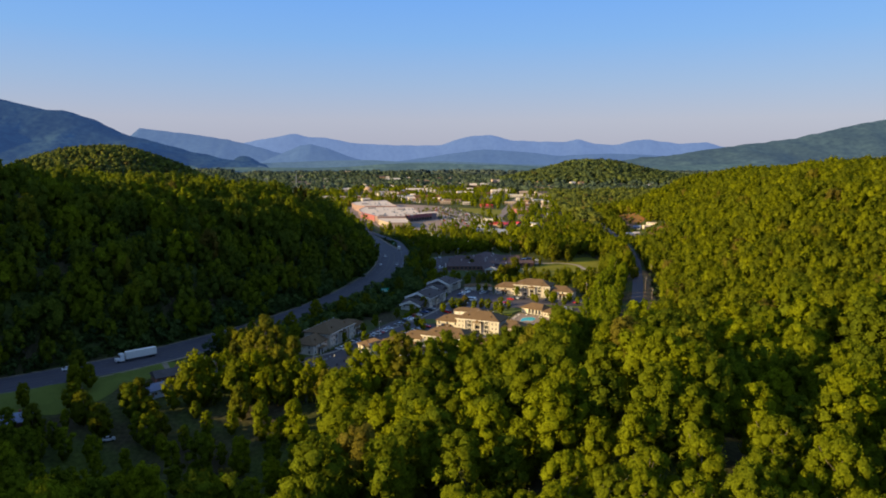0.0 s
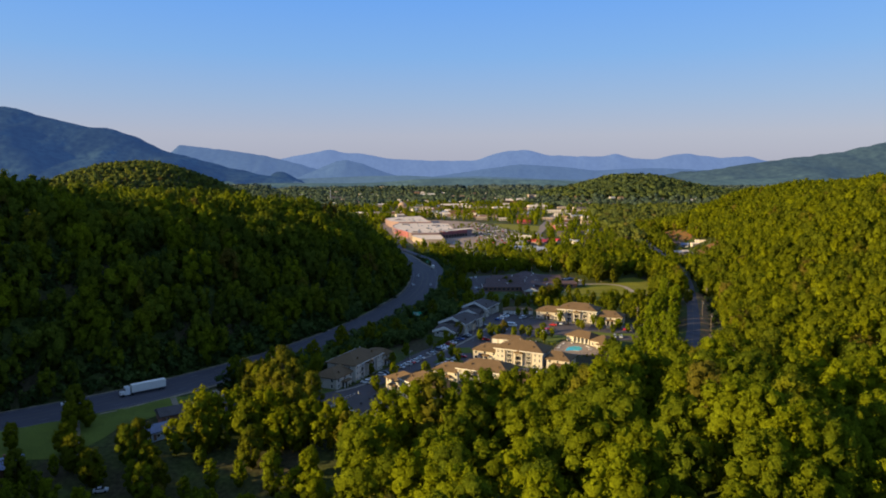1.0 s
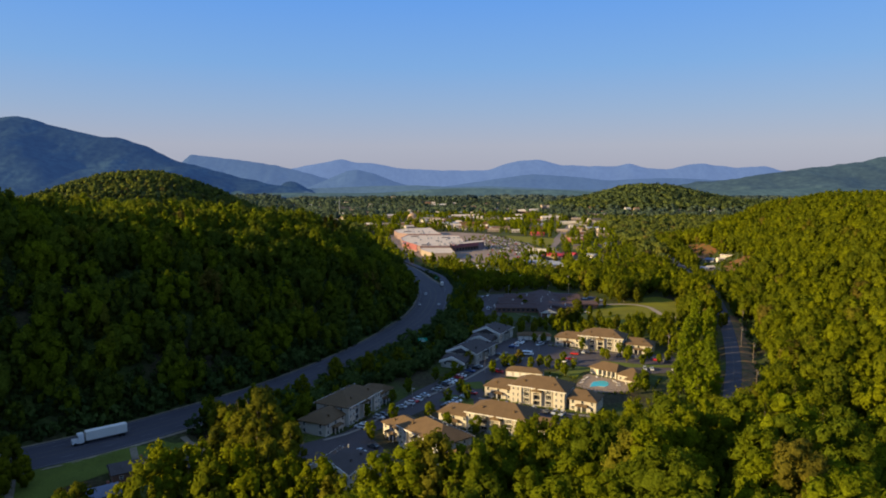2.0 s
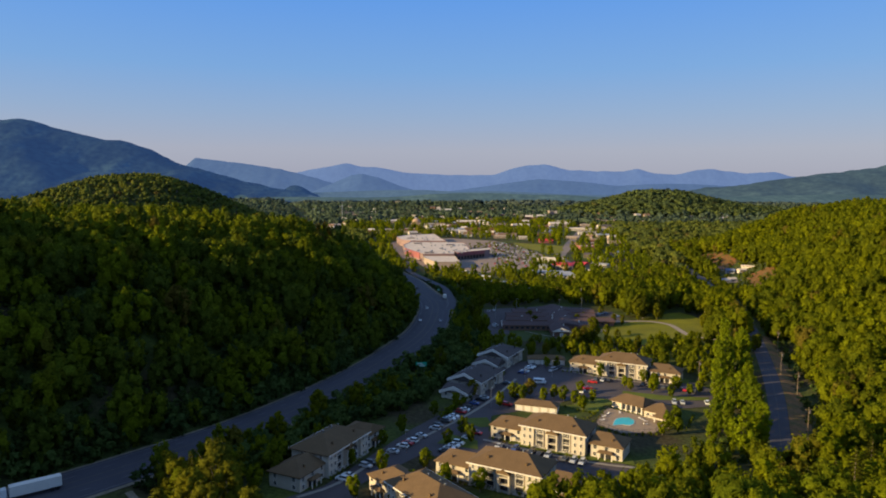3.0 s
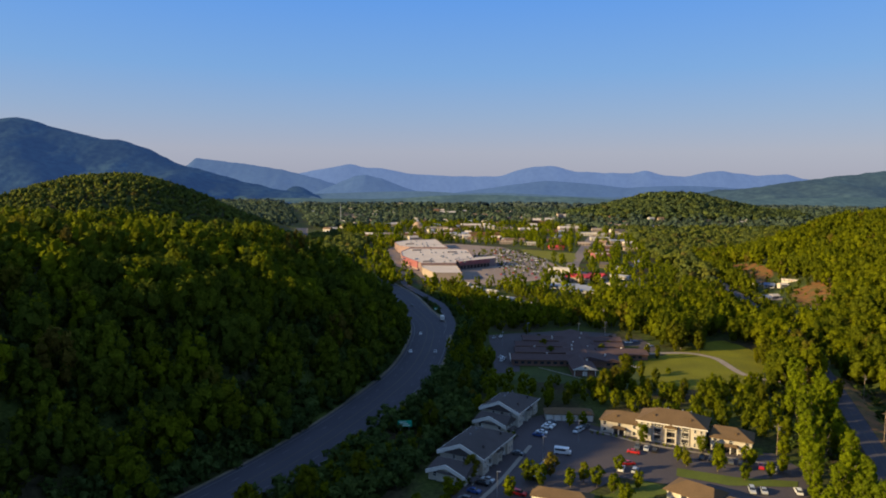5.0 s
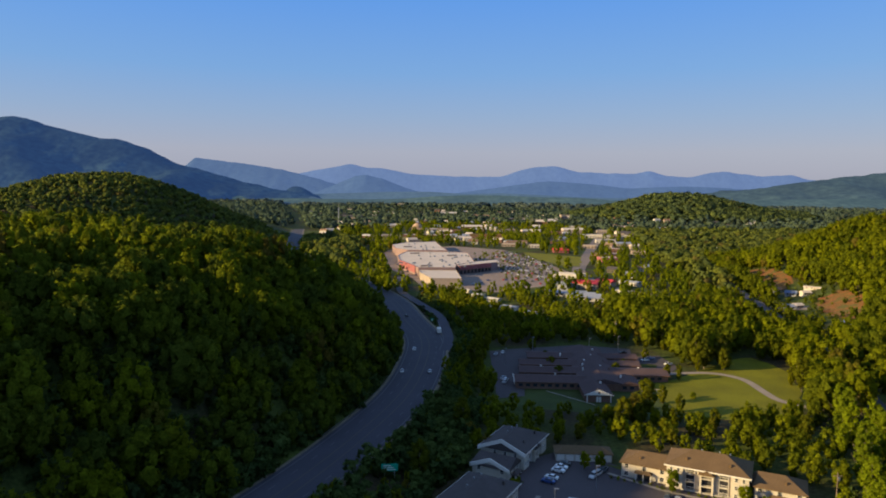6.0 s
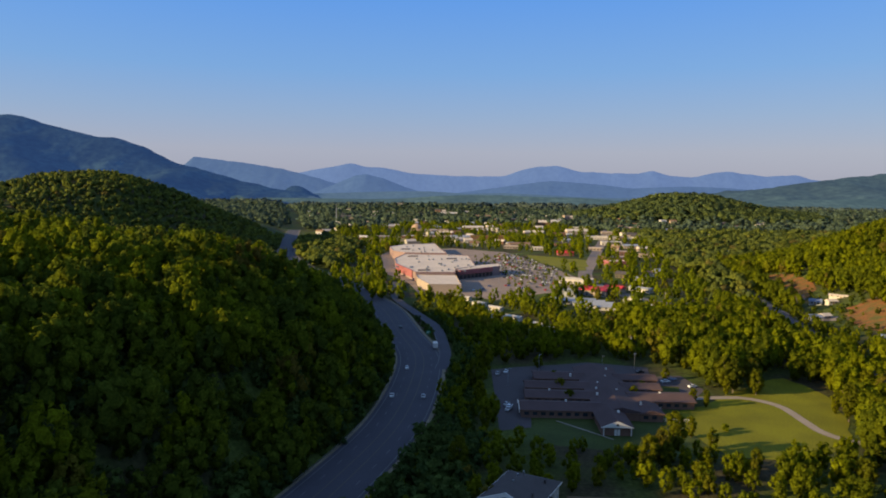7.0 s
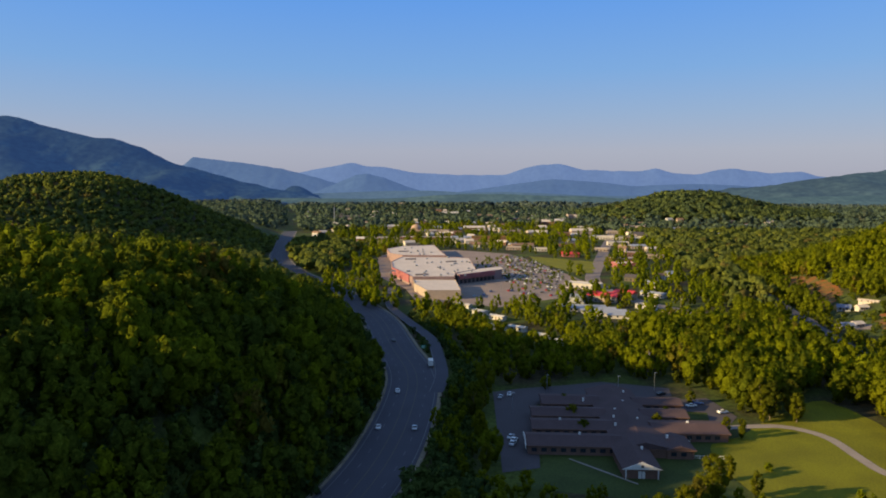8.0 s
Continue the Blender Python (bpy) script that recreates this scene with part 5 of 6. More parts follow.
for k, (a, b, c, d, rise, along) in enumerate(WINGS):
    a, b, c, d = a - 60, b - 60, c - 505, d - 505
    w = part("wing_wall", boxed((a, b, c, d, -1, 3.1 - 0.002 * k)), M_lowbrick, school)
    bm = hip_roof(a, b, c, d, 3.15 + 0.01 * k, rise, 0.6, 0.22, 0.0, 0.0)
    part("wing_roof", bm, M_schoolroof, school)
    for ey in (c - 0.68, d + 0.6):
        part("eave", boxed((a - 0.62, b + 0.62, ey, ey + 0.08, 2.9, 3.2)), M_lowbrick, school)
    if not along:
        for wx in np.arange(a + 2, b - 1, 3.2):
            share(CACHE, "schoolwin", "window", lambda: boxed((-0.9, 0.9, -0.05, 0.05, 0, 1.3)), M_glass, school, pose(wx, c - 0.01, 1.0))
bm = bmesh.new()
vv = [bm.verts.new(p) for y in (-33.75, -33.55) for p in ((-6.1, y, 3.0), (6.1, y, 3.0), (0, y, 5.4))]
for f in ((0, 1, 2), (5, 4, 3), (0, 3, 4, 1), (1, 4, 5, 2), (2, 5, 3, 0)):
    bm.faces.new([vv[i] for i in f])
part("pediment", bm, M_white, school, "white pediment")
part("round_vent", boxed((-0.4, 0.4, -33.82, -33.74, 3.7, 4.4)), M_dark, school)
part("entrance_door", boxed((-1.0, -0.1, -33.1, -32.95, 0, 2.2), (0.1, 1.0, -33.1, -32.95, 0, 2.2)), M_white, school, "white double door")
for k in range(2):
    part("column", boxed((-5.0 + k * 9.7, -4.7 + k * 9.7, -33.7, -33.4, 0, 3.0)), M_white, school)
for vx, vy in ((3, -20), (6, -10), (-1, 2), (8, 8), (2, 18), (7, 28), (-15, -8), (-20, 6), (14, -9), (25, 5), (4, 38), (10, 41), (-8, 30), (6, -2), (0, 10)):
    o = part("roof_vent", boxed((-0.35, 0.35, -0.35, 0.35, 3.2, 5.0)), M_white, school)
    o.location = (vx, vy, 0)
part("gable_board", gable_face(-33.7, -16.8, -4, 3.2, 1.5, 0.2), M_white, school)
for fx, fy, fl, ft in ((82, 500, 14, 55), (80.5, 488, 10, 0)):
    f = thing("school_fence", fx, fy, sz, ft, "pale metal fence beside the school", "fence")
    part("rail", boxed((0, fl, -0.04, 0.04, 1.0, 1.15), (0, fl, -0.04, 0.04, 0.3, 0.4)), M_white, f)
    for k in range(int(fl // 2) + 1):
        share(CACHE, "sfpost", "post", lambda: boxed((-0.06, 0.06, -0.06, 0.06, -0.3, 1.2)), M_white, f, pose(k * 2, 0, 0))
tagged(ribbon("pavement_school_path", smooth_line([(40, 486), (48, 478), (58, 468)], 4), 0.4, -0.4, 0.15, M_walk), "concrete path across the school lawn", "footpath", kind="structure")
# darker grass: the shade round the school is painted into its colour
M_shadelawn = mat("school_grass_shade", (0.050, 0.070, 0.014), 0.95, var=0.25, scale=0.1, fine=20)
sheet("lawn_school", [(22, 464), (76, 454), (88, 468), (90, 500), (97, 512), (94, 530), (56, 552), (36, 540), (31, 480)], 0.05, M_shadelawn, 6, "mown grass round the school, coloured dark for shade", "lawn")

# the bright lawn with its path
# lighter, yellower grass, with the sun's brightness put into its colour
M_meadow = mat("sunlit_meadow", (0.150, 0.148, 0.003), 0.95, var=0.24, scale=0.07, fine=25)
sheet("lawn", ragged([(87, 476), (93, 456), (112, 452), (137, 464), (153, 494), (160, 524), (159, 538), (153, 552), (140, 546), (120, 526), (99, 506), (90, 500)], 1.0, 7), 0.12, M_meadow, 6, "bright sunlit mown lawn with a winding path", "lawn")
M_path = mat("pale_path", (0.27, 0.225, 0.185), 0.9, var=0.12, scale=0.3, fine=10)
tagged(ribbon("footpath", smooth_line([(98.6, 517), (112, 519.5), (122, 520), (129, 516), (134, 508), (135, 492), (136, 481), (141, 473), (150, 468)], 3), 1.9, -1.9, 0.20, M_path), "pale winding path across the lawn", "footpath", kind="structure")


# the town
M_clay = mat("red_clay", (0.190, 0.070, 0.022), 0.95, var=0.35, scale=0.16, fine=10, second=(0.08, 0.075, 0.018))
M_flat = mat("pale_membrane_roof", (0.56, 0.475, 0.40), 0.8, var=0.10, scale=0.05, fine=12)
M_pink = mat("red_store_front", (0.30, 0.105, 0.110), 0.8, var=0.12, scale=0.2)
M_rose = mat("rosy_store_wall", (0.27, 0.185, 0.180), 0.8, var=0.12, scale=0.2)
M_store = mat("store_wall", (0.36, 0.29, 0.24), 0.8, var=0.12, scale=0.15)
M_grey = mat("grey_metal_roof", (0.34, 0.35, 0.38), 0.5, 0.3, var=0.12, scale=0.2)
M_redroof = mat("red_metal_roof", (0.52, 0.045, 0.05), 0.5, var=0.1, scale=0.2)
M_darkroof = mat("dark_shingle", (0.085, 0.075, 0.075), 0.9, var=0.2, scale=0.4)
M_brownroof = mat("brown_shingle", (0.24, 0.15, 0.10), 0.9, var=0.2, scale=0.4)
M_blueroof = mat("blue_grey_roof", (0.16, 0.19, 0.28), 0.7, var=0.12, scale=0.4)
# lighter copy of the parking asphalt: sunlight on the store lot as colour
M_lotpale = mat("sunlit_parking_asphalt", (0.25, 0.19, 0.155), 0.9, var=0.18, scale=0.04, fine=30)
sheet("pavement_store", [(-80, 905), (-50, 840), (-36, 780), (0, 772), (26, 758), (62, 790), (118, 836), (108, 900), (96, 960), (74, 1060), (50, 1135), (-20, 1180), (-95, 1140), (-110, 1090)], 0.10, M_lotpale, 14, "wide asphalt car park of the shopping centre", "paving")
M_field = mat("dry_field", (0.30, 0.215, 0.110), 0.95, var=0.25, scale=0.03, fine=20, second=(0.17, 0.15, 0.05))
sheet("bare_field", ragged([(-215, 1285), (-60, 1262), (60, 1270), (72, 1300), (50, 1392), (-90, 1404), (-200, 1396)], 2.5, 9, 10), 0.2, M_field, 14, "dry tan field behind the shopping centre", "field")
sheet("meadow", ragged([(73, 1108), (144, 1052), (126, 948), (106, 955), (94, 990), (78, 1042)], 2.0, 6, 8), 0.25, M_meadow, 12, "bright green meadow beside the shopping centre", "meadow")
STREET = smooth_line([(250, 690), (190, 718), (150, 758), (124, 815), (117, 870), (121, 925), (149, 1047), (190, 1230), (234, 1422), (290, 1690)], 10)
tagged(ribbon("street_road", STREET, 7, -7, 0.16, mat("worn_street", (0.21, 0.17, 0.15), 0.9, var=0.15, scale=0.05)), "worn asphalt main street through the town", "road", kind="structure")
STORE_Z = float(land(-30, 930))
store = thing("store_building", -30, 930, STORE_Z, 0, "huge flat-roofed shopping centre with pale roof and red front", "store")


def block(name, pts, h, wall, parent, cx, cy, roof=None, lip=0.5):
    """A flat-roofed block: walls, roof and parapet over a plan."""
    rel = [(x - cx, y - cy) for x, y in pts]
    w = part(name + "_wall", prism(rel, -2, h), wall, parent)
    mx, my = sum(p[0] for p in rel) / len(rel), sum(p[1] for p in rel) / len(rel)
    inner = [(mx + (x - mx) * 0.985, my + (y - my) * 0.985) for x, y in rel]
    part(name + "_roof", prism(inner, h, h + 0.12), roof or M_flat, w)
    bm = bmesh.new()
    n = len(rel)
    v = [[bm.verts.new((*p, z)) for p in ring] for ring, z in ((rel, h), (rel, h + lip), (inner, h + lip), (inner, h))]
    for a in range(3):
        for i in range(n):
            j = (i + 1) % n
            bm.faces.new((v[a][i], v[a][j], v[a + 1][j], v[a + 1][i]))
    part(name + "_parapet", bm, wall, w)
    return w


block("hall", [(-70, 915), (-45, 852), (-9, 855), (-9, 880), (10, 908), (2, 1010), (-23, 1018), (-72, 1018), (-78, 970)], 8.0, M_rose, store, -30, 930)
block("rear", [(-99, 1095), (-84, 1135), (-45, 1154), (-31, 1061), (-23, 1020), (-72, 1020), (-88, 1040)], 9.5, M_rose, store, -30, 930)
block("annexe", [(-41, 826), (-28, 789), (-2, 791), (-8, 850), (-44, 849)], 6.0, M_store, store, -30, 930)
block("arcade", [(-8, 877), (-6, 868), (34, 909), (34, 934), (12, 914)], 8.2, M_rose, store, -30, 930)
part("red_front", boxed((-1.2, 0.0, 0.0, 58, 2.0, 8.8)), M_pink, store, "red fascia panel").matrix_basis = pose(-40.5, -15.5, 0, 0, 0, 201.5)
part("red_front", boxed((0, 44, -1.0, 0, 4.5, 8.4)), M_pink, store, "red fascia panel").matrix_basis = pose(24, -61.2, 0, 0, 0, 44) @ pose(0, -1.0, 0)
for k in range(9):
    o = share(CACHE, "arcwin", "shop_window", lambda: boxed((-1.7, 1.7, -0.1, 0.1, 0, 3.4)), M_glass, store, pose(26.5 + 3.6 * k, -60.3 + 3.6 * k, 0.4, 0, 0, 45))
tr_ = np.random.default_rng(21)
for k in range(46):
    ux, uy = tr_.uniform(-38, 36), tr_.uniform(-70, 85)
    if k > 34:
        ux, uy = tr_.uniform(-52, -12), tr_.uniform(95, 190)
    zt = 8.1 if k <= 34 else 9.6
    share(CACHE, "rtu", "roof_unit", lambda: boxed((-1.0, 1.0, -0.8, 0.8, 0, 1.2), (-0.5, 0.5, -0.4, 0.4, 1.2, 1.5)), M_steel, store, pose(ux, uy, zt, 0, 0, 15))
for k in range(4):
    o = part("roof_screen", boxed((-6, 6, -0.3, 0.3, 0, 1.6)), M_store, store)
    o.matrix_basis = pose((-8, -30, 14, -45)[k], (-66, 60, 40, 130)[k], (8, 8, 8, 9.4)[k], 0, 0, 20)


def shop(x, y, w, d, h, turn, wall, roof, label, flat=True, rise=2.0, cat_="shop"):
    z = float(land(x, y))
    t = thing("shop" if flat else "house", x, y, z, turn, label, cat_ if flat else "house", "buildings of the town")
    part("wall", boxed((-w / 2, w / 2, -d / 2, d / 2, -2, h)), wall, t)
    if flat:
        part("roof", boxed((-w / 2 + 0.3, w / 2 - 0.3, -d / 2 + 0.3, d / 2 - 0.3, h, h + 0.1)), roof, t)
        part("parapet", boxed((-w / 2, w / 2, -d / 2, -d / 2 + 0.3, h, h + 0.5), (-w / 2, w / 2, d / 2 - 0.3, d / 2, h, h + 0.5), (-w / 2, -w / 2 + 0.3, -d / 2 + 0.3, d / 2 - 0.3, h, h + 0.5), (w / 2 - 0.3, w / 2, -d / 2 + 0.3, d / 2 - 0.3, h, h + 0.5)), wall, t)
    else:
        part("roof", hip_roof(-w / 2, w / 2, -d / 2, d / 2, h, rise, 0.5, 0.25, 0.0, 0.0), roof, t)
    n = max(2, int(w // 4))
    for k in range(n):
        wx = -w / 2 + (k + 0.5) * w / n
        share(CACHE, ("shopwin", flat), "window", lambda: boxed((-1.0, 1.0, -0.08, 0.08, 0, 1.7) if flat else (-0.6, 0.6, -0.08, 0.08, 0, 1.2)), M_glass, t, pose(wx, -d / 2, 0.9))
    share(CACHE, "shopdoor", "door", lambda: boxed((-0.5, 0.5, -0.1, 0.1, 0, 2.1)), M_brownroof, t, pose(w / 2 - w / n, -d / 2 - 0.02, 0))
    return t


PALE = "pale flat-roofed shop beside the main street"
shop(102, 855, 30, 12, 4.2, -22, M_townwhite, M_townwhite, "white flat-roofed bank building beside the car park")
shop(107, 790, 22, 14, 5.0, -25, M_store, M_redroof, "long shop with a bright red metal roof", False, 2.4)
shop(126, 804, 16, 10, 4.6, -40, M_store, M_redroof, "small shop with a bright red metal roof", False, 2.0)
shop(86, 785, 14, 12, 4.5, -25, M_grey, M_grey, "low shop with grey metal roof", False, 1.6)
for k in range(5):
    shop(84 + 6.5 * k, 754 - 8 * k, 34 - 2 * k, 5.2, 2.6, -8, M_townwhite, M_grey, "long low storage shed with grey metal roof", False, 1.1)
shop(131, 757, 14, 7, 3.4, -30, M_townwhite, M_flat, "small white workshop beside the sheds")
shop(140, 728, 12, 7, 3.0, -10, M_townwhite, M_flat, "small white workshop beside the road")
shop(150, 812, 20, 6, 3.2, -42, M_townwhite, M_grey, "long narrow shed with grey roof", False, 1.2)
shop(125, 1109, 20, 12, 3.6, 0, M_pink, M_redroof, "restaurant with a bright red roof", False, 2.6)
shop(168, 1005, 22, 18, 5.0, 10, M_pink, M_flat, "red-fronted flat-roofed shop on the main street")
shop(176, 1050, 30, 16, 5.0, 10, M_lowbrick, M_flat, "brick flat-roofed shop on the main street")
shop(153, 900, 12, 8, 4.0, -30, M_yellow, M_darkroof, "yellow house with dark roof", False, 2.4)
shop(162, 864, 9, 8, 3.6, -30, M_townwhite, M_grey, "white cottage with grey roof", False, 2.4)
shop(196, 930, 9, 8, 3.6, 20, M_townwhite, M_grey, "white cottage with grey roof", False, 2.4)
shop(182, 915, 9, 7, 3.4, 0, M_townwhite, M_brownroof, "white cottage with brown roof", False, 2.2)
for x, y, turn in ((1, 755, -35), (12.6, 731, -40), (24, 713, -40), (23, 682, -30), (35, 680, -35), (47, 660, -30), (57, 645, -20)):
    shop(x, y, 11, 4.2, 2.7, turn, M_townwhite, M_townwhite, "long white mobile home among trees", False, 0.7)
# hillside cottages
shop(279, 747, 12, 3.4, 1.7, -40, M_townwhite, M_flat, "long white mobile home on the cleared slope", False, 0.9)
shop(268, 735, 7, 4.5, 2.4, 10, M_townwhite, M_flat, "small white cottage on the cleared slope", False, 1.4)
shop(260, 742, 8, 5, 2.5, -30, M_grey, M_blueroof, "cottage with a blue-grey roof on the slope", False, 2.0)
shop(243, 694, 7, 5, 2.5, 20, M_townwhite, M_flat, "small pale cottage below the red bank", False, 1.4)
shop(236, 692, 8, 5, 2.5, 0, M_grey, M_blueroof, "cottage with a blue-grey roof below the bank", False, 1.6)
shop(237, 612, 11, 7, 2.6, -25, M_townwhite, M_blueroof, "bungalow with a blue-grey roof among trees", False, 2.2)
shop(258, 764, 7, 5, 2.5, 0, M_townwhite, M_brownroof, "small cottage with brown roof on the slope", False, 1.8)
# farther town, block by block
TOWN_BLOCKS = ((-240, 1750, 70, 30, 6), (-200, 1690, 50, 24, 6), (-160, 1600, 36, 16, 5), (-140, 1335, 34, 14, 4), (-70, 1350, 80, 18, 4), (-10, 1345, 40, 14, 4), (-60, 1480, 44, 20, 6), (-32, 1465, 34, 16, 5),
               (6, 1560, 40, 18, 6), (40, 1560, 30, 14, 5), (70, 1500, 40, 16, 5), (100, 1420, 26, 12, 4), (120, 1480, 30, 18, 6), (160, 1450, 30, 14, 5), (195, 1480, 40, 20, 7), (215, 1380, 30, 16, 5),
               (250, 1370, 36, 18, 5), (290, 1425, 40, 18, 6), (255, 1500, 26, 14, 5), (310, 1500, 30, 18, 5), (160, 1740, 44, 22, 8), (84, 1850, 50, 24, 9), (120, 1890, 30, 18, 7), (180, 1800, 30, 18, 7), (220, 1600, 30, 16, 6), (320, 1620, 36, 18, 6),
               (140, 1250, 24, 12, 4), (175, 1180, 22, 12, 4), (215, 1270, 30, 14, 5), (232, 1220, 20, 12, 4), (200, 1120, 26, 14, 5), (225, 1100, 18, 12, 4), (80, 1230, 20, 10, 4), (95, 1175, 16, 10, 4), (60, 1190, 20, 10, 4),
               (-300, 1900, 60, 26, 7), (-120, 1850, 30, 16, 6), (-20, 1820, 34, 18, 6), (30, 2000, 40, 20, 8), (250, 1950, 40, 20, 8), (350, 1800, 30, 18, 6), (-60, 2150, 50, 20, 8), (150, 2150, 40, 20, 8), (-245, 2700, 62, 20, 11))
WALLS, ROOFS = (M_townwhite, M_store, M_townwhite, M_lowbrick, M_store), (M_flat, M_townwhite, M_darkroof, M_flat, M_brownroof, M_grey)
for k, (x, y, w, d, h) in enumerate(TOWN_BLOCKS):
    flat = k % 3 != 2
    wall, roof = WALLS[int(tr_.integers(0, 5))], ROOFS[int(tr_.integers(0, 6))]
    shop(x, y, w, d, h, float(tr_.uniform(-12, 12)), wall, roof, ("pale low commercial building in the town" if flat else "gabled building among the town's trees"), flat, d * 0.18)
shop(36, 1345, 66, 18, 4.5, 0, M_lowbrick, M_clay, "long low hall with red-brown roof", False, 2.5)
# scattered houses
for x, y in HOUSES:
    if abs(float(signed_distance(STREET, np.array([x]), np.array([y]))[0])) > 14 and not (-110 < x < 120 and y < 1180):
        shop(float(x), float(y), float(hr.uniform(9, 17)), float(hr.uniform(7, 11)), float(hr.uniform(3.0, 5.0)), float(hr.uniform(-30, 30)), WALLS[int(hr.integers(0, 5))], ROOFS[int(hr.integers(0, 6))], "small house among the town's trees", False, 2.6)
# domed hall
dz = float(land(-95, 1455))
dome = thing("domed_hall", -95, 1455, dz, 0, "tan domed hall rising above the town", "hall")
M_tan = mat("tan_stucco", (0.42, 0.29, 0.20), 0.85, var=0.2, scale=0.15)
part("wall", boxed((-10, 10, -8, 8, -2, 8)), M_tan, dome)
bm = bmesh.new()
bmesh.ops.create_uvsphere(bm, u_segments=20, v_segments=10, radius=9.5)
part("dome", bm, M_tan, dome).matrix_basis = pose(0, 0, 8) @ Matrix.Diagonal((1, 0.8, 1.05, 1))
for k in range(4):
    part("arch", boxed((-8.2 + 4.5 * k, -5.4 + 4.5 * k, -8.2, -7.9, 0.5, 6)), M_dark, dome)
part("wing", boxed((10, 24, -6, 6, -2, 7)), M_flat, dome)
# a lattice mast
mz = float(land(-290, 1700))
mast = thing("radio_mast", -290, 1700, mz, 0, "tall grey radio mast above the trees", "mast")
part("pole", boxed((-0.9, 0.9, -0.9, 0.9, -1, 36)), M_steel, mast)
part("antenna", boxed((-0.3, 0.3, -0.3, 0.3, 36, 44)), M_steel, mast)
# cars of the shopping centre
LOT_T = "the shopping centre lot"
for row in range(13):
    for k in range(22):
        x, y = 16 + k * 3.1 + row * 2.4, 905 + row * 17 - k * 2.6
        if tr_.uniform() < 0.62 and x > 14 and signed_distance(STREET, np.array([x]), np.array([y]))[0] > 12 and not (y < 935 and x < 36) and not inside([(73, 1108), (144, 1052), (126, 948), (106, 955), (94, 990), (78, 1042)], np.array([x]), np.array([y]))[0]:
            car(x, y, 70 + float(tr_.uniform(-4, 4)), int(tr_.choice(6, p=(0.3, 0.25, 0.15, 0.14, 0.1, 0.06))), LOT_T, bool(tr_.integers(0, 2)), wheels=False)
for k in range(26):
    x, y = float(tr_.uniform(0, 84)), float(tr_.uniform(775, 850))
    if y > 790 + 0.2 * x and (x > 6) and not (x > 80 and y > 835):
        car(x, y, 70, int(tr_.choice(6)), LOT_T, False, wheels=False)
# red banks cut into the slope
BANK_NEAR = [(247, 660), (254, 692), (266, 712), (284, 716), (280, 680), (272, 640), (264, 622), (252, 636)]
BANK_FAR = [(279, 914), (290, 870), (294, 824), (284, 790), (268, 770), (250, 750), (242, 757), (246, 800), (254, 850), (268, 905)]
sheet("bank_near", ragged(BANK_NEAR, 1.8, 3), 0.25, M_clay, 5, "bare red clay bank cut into the slope", "bank")
sheet("bank_far", ragged(BANK_FAR, 1.8, 4), 0.25, M_clay, 5, "bare red clay bank below the wood", "bank")
sheet("bank_clearing", ragged(CLAY_SPOT, 1.5, 5), 0.2, M_clay, 5, "small red clay clearing among the trees", "bank")


# cottages by the highway
def cottage(x, y, w, d, h, turn, wall, roof, label):
    z = float(land(x, y))
    t = thing("cottage", x, y, z, turn, label, "house")
    part("wall", boxed((-w / 2, w / 2, -d / 2, d / 2, -1.5, h)), wall, t)
    part("roof", hip_roof(-w / 2, w / 2, -d / 2, d / 2, h, 1.9, 0.5, 0.2, 0, 0), roof, t)
    part("chimney", boxed((w * 0.2, w * 0.2 + 0.7, 0.3, 1.0, h, h + 2.4)), M_brickred, t)
    for wx in (-w * 0.3, w * 0.05, w * 0.34):
        window(t, wx, -d / 2, 0.9, 0, 1.1, 1.1)
    part("door", boxed((-w * 0.15, -w * 0.15 + 0.9, -d / 2 - 0.05, -d / 2 + 0.02, 0, 2.0)), M_brownroof, t)


M_paleblue = mat("pale_blue_siding", (0.40, 0.50, 0.60), 0.8, var=0.08, scale=0.4)
cottage(-97, 217, 8, 6, 2.8, 40, M_paleblue, M_blueroof, "small pale blue cottage beside the highway lawn")
cottage(-96, 233, 12, 8, 2.8, 35, M_lowbrick, M_darkroof, "brick cottage with dark shingle roof")
cottage(-81, 236, 12, 8, 2.8, 30, M_lowbrick, M_darkroof, "low brick cottage with dark roof among trees")
cottage(-134, 190, 16, 9, 2.8, 30, M_lowbrick, M_blueroof, "low cottage with blue-grey roof in the shade")
sheet("lawn_highway", ragged([(-165, 204), (-149, 216), (-134, 225), (-113, 242), (-98, 256), (-86, 260), (-84, 246), (-98, 240), (-110, 226), (-116, 205), (-136, 194), (-158, 188)], 1.2, 8), 0.15, M_lawn, 6, "mown grass verge between highway and cottages", "lawn")
for pts in ([(-130, 229), (-122, 215), (-116, 202)], [(-104, 250), (-98, 240), (-96, 235)], [(-92, 261), (-84, 254), (-76, 246)]):
    tagged(ribbon("driveway", smooth_line(pts, 3), 1.1, -1.1, 0.24, M_shoulder), "pale gravel drive to a cottage", "driveway", kind="structure")


# poles, lamps and signs
M_pole = mat("weathered_pole", (0.25, 0.19, 0.14), 0.9, var=0.2, scale=1.0)
M_green = mat("green_sign", (0.01, 0.34, 0.20), 0.5, var=0.08, scale=0.5)


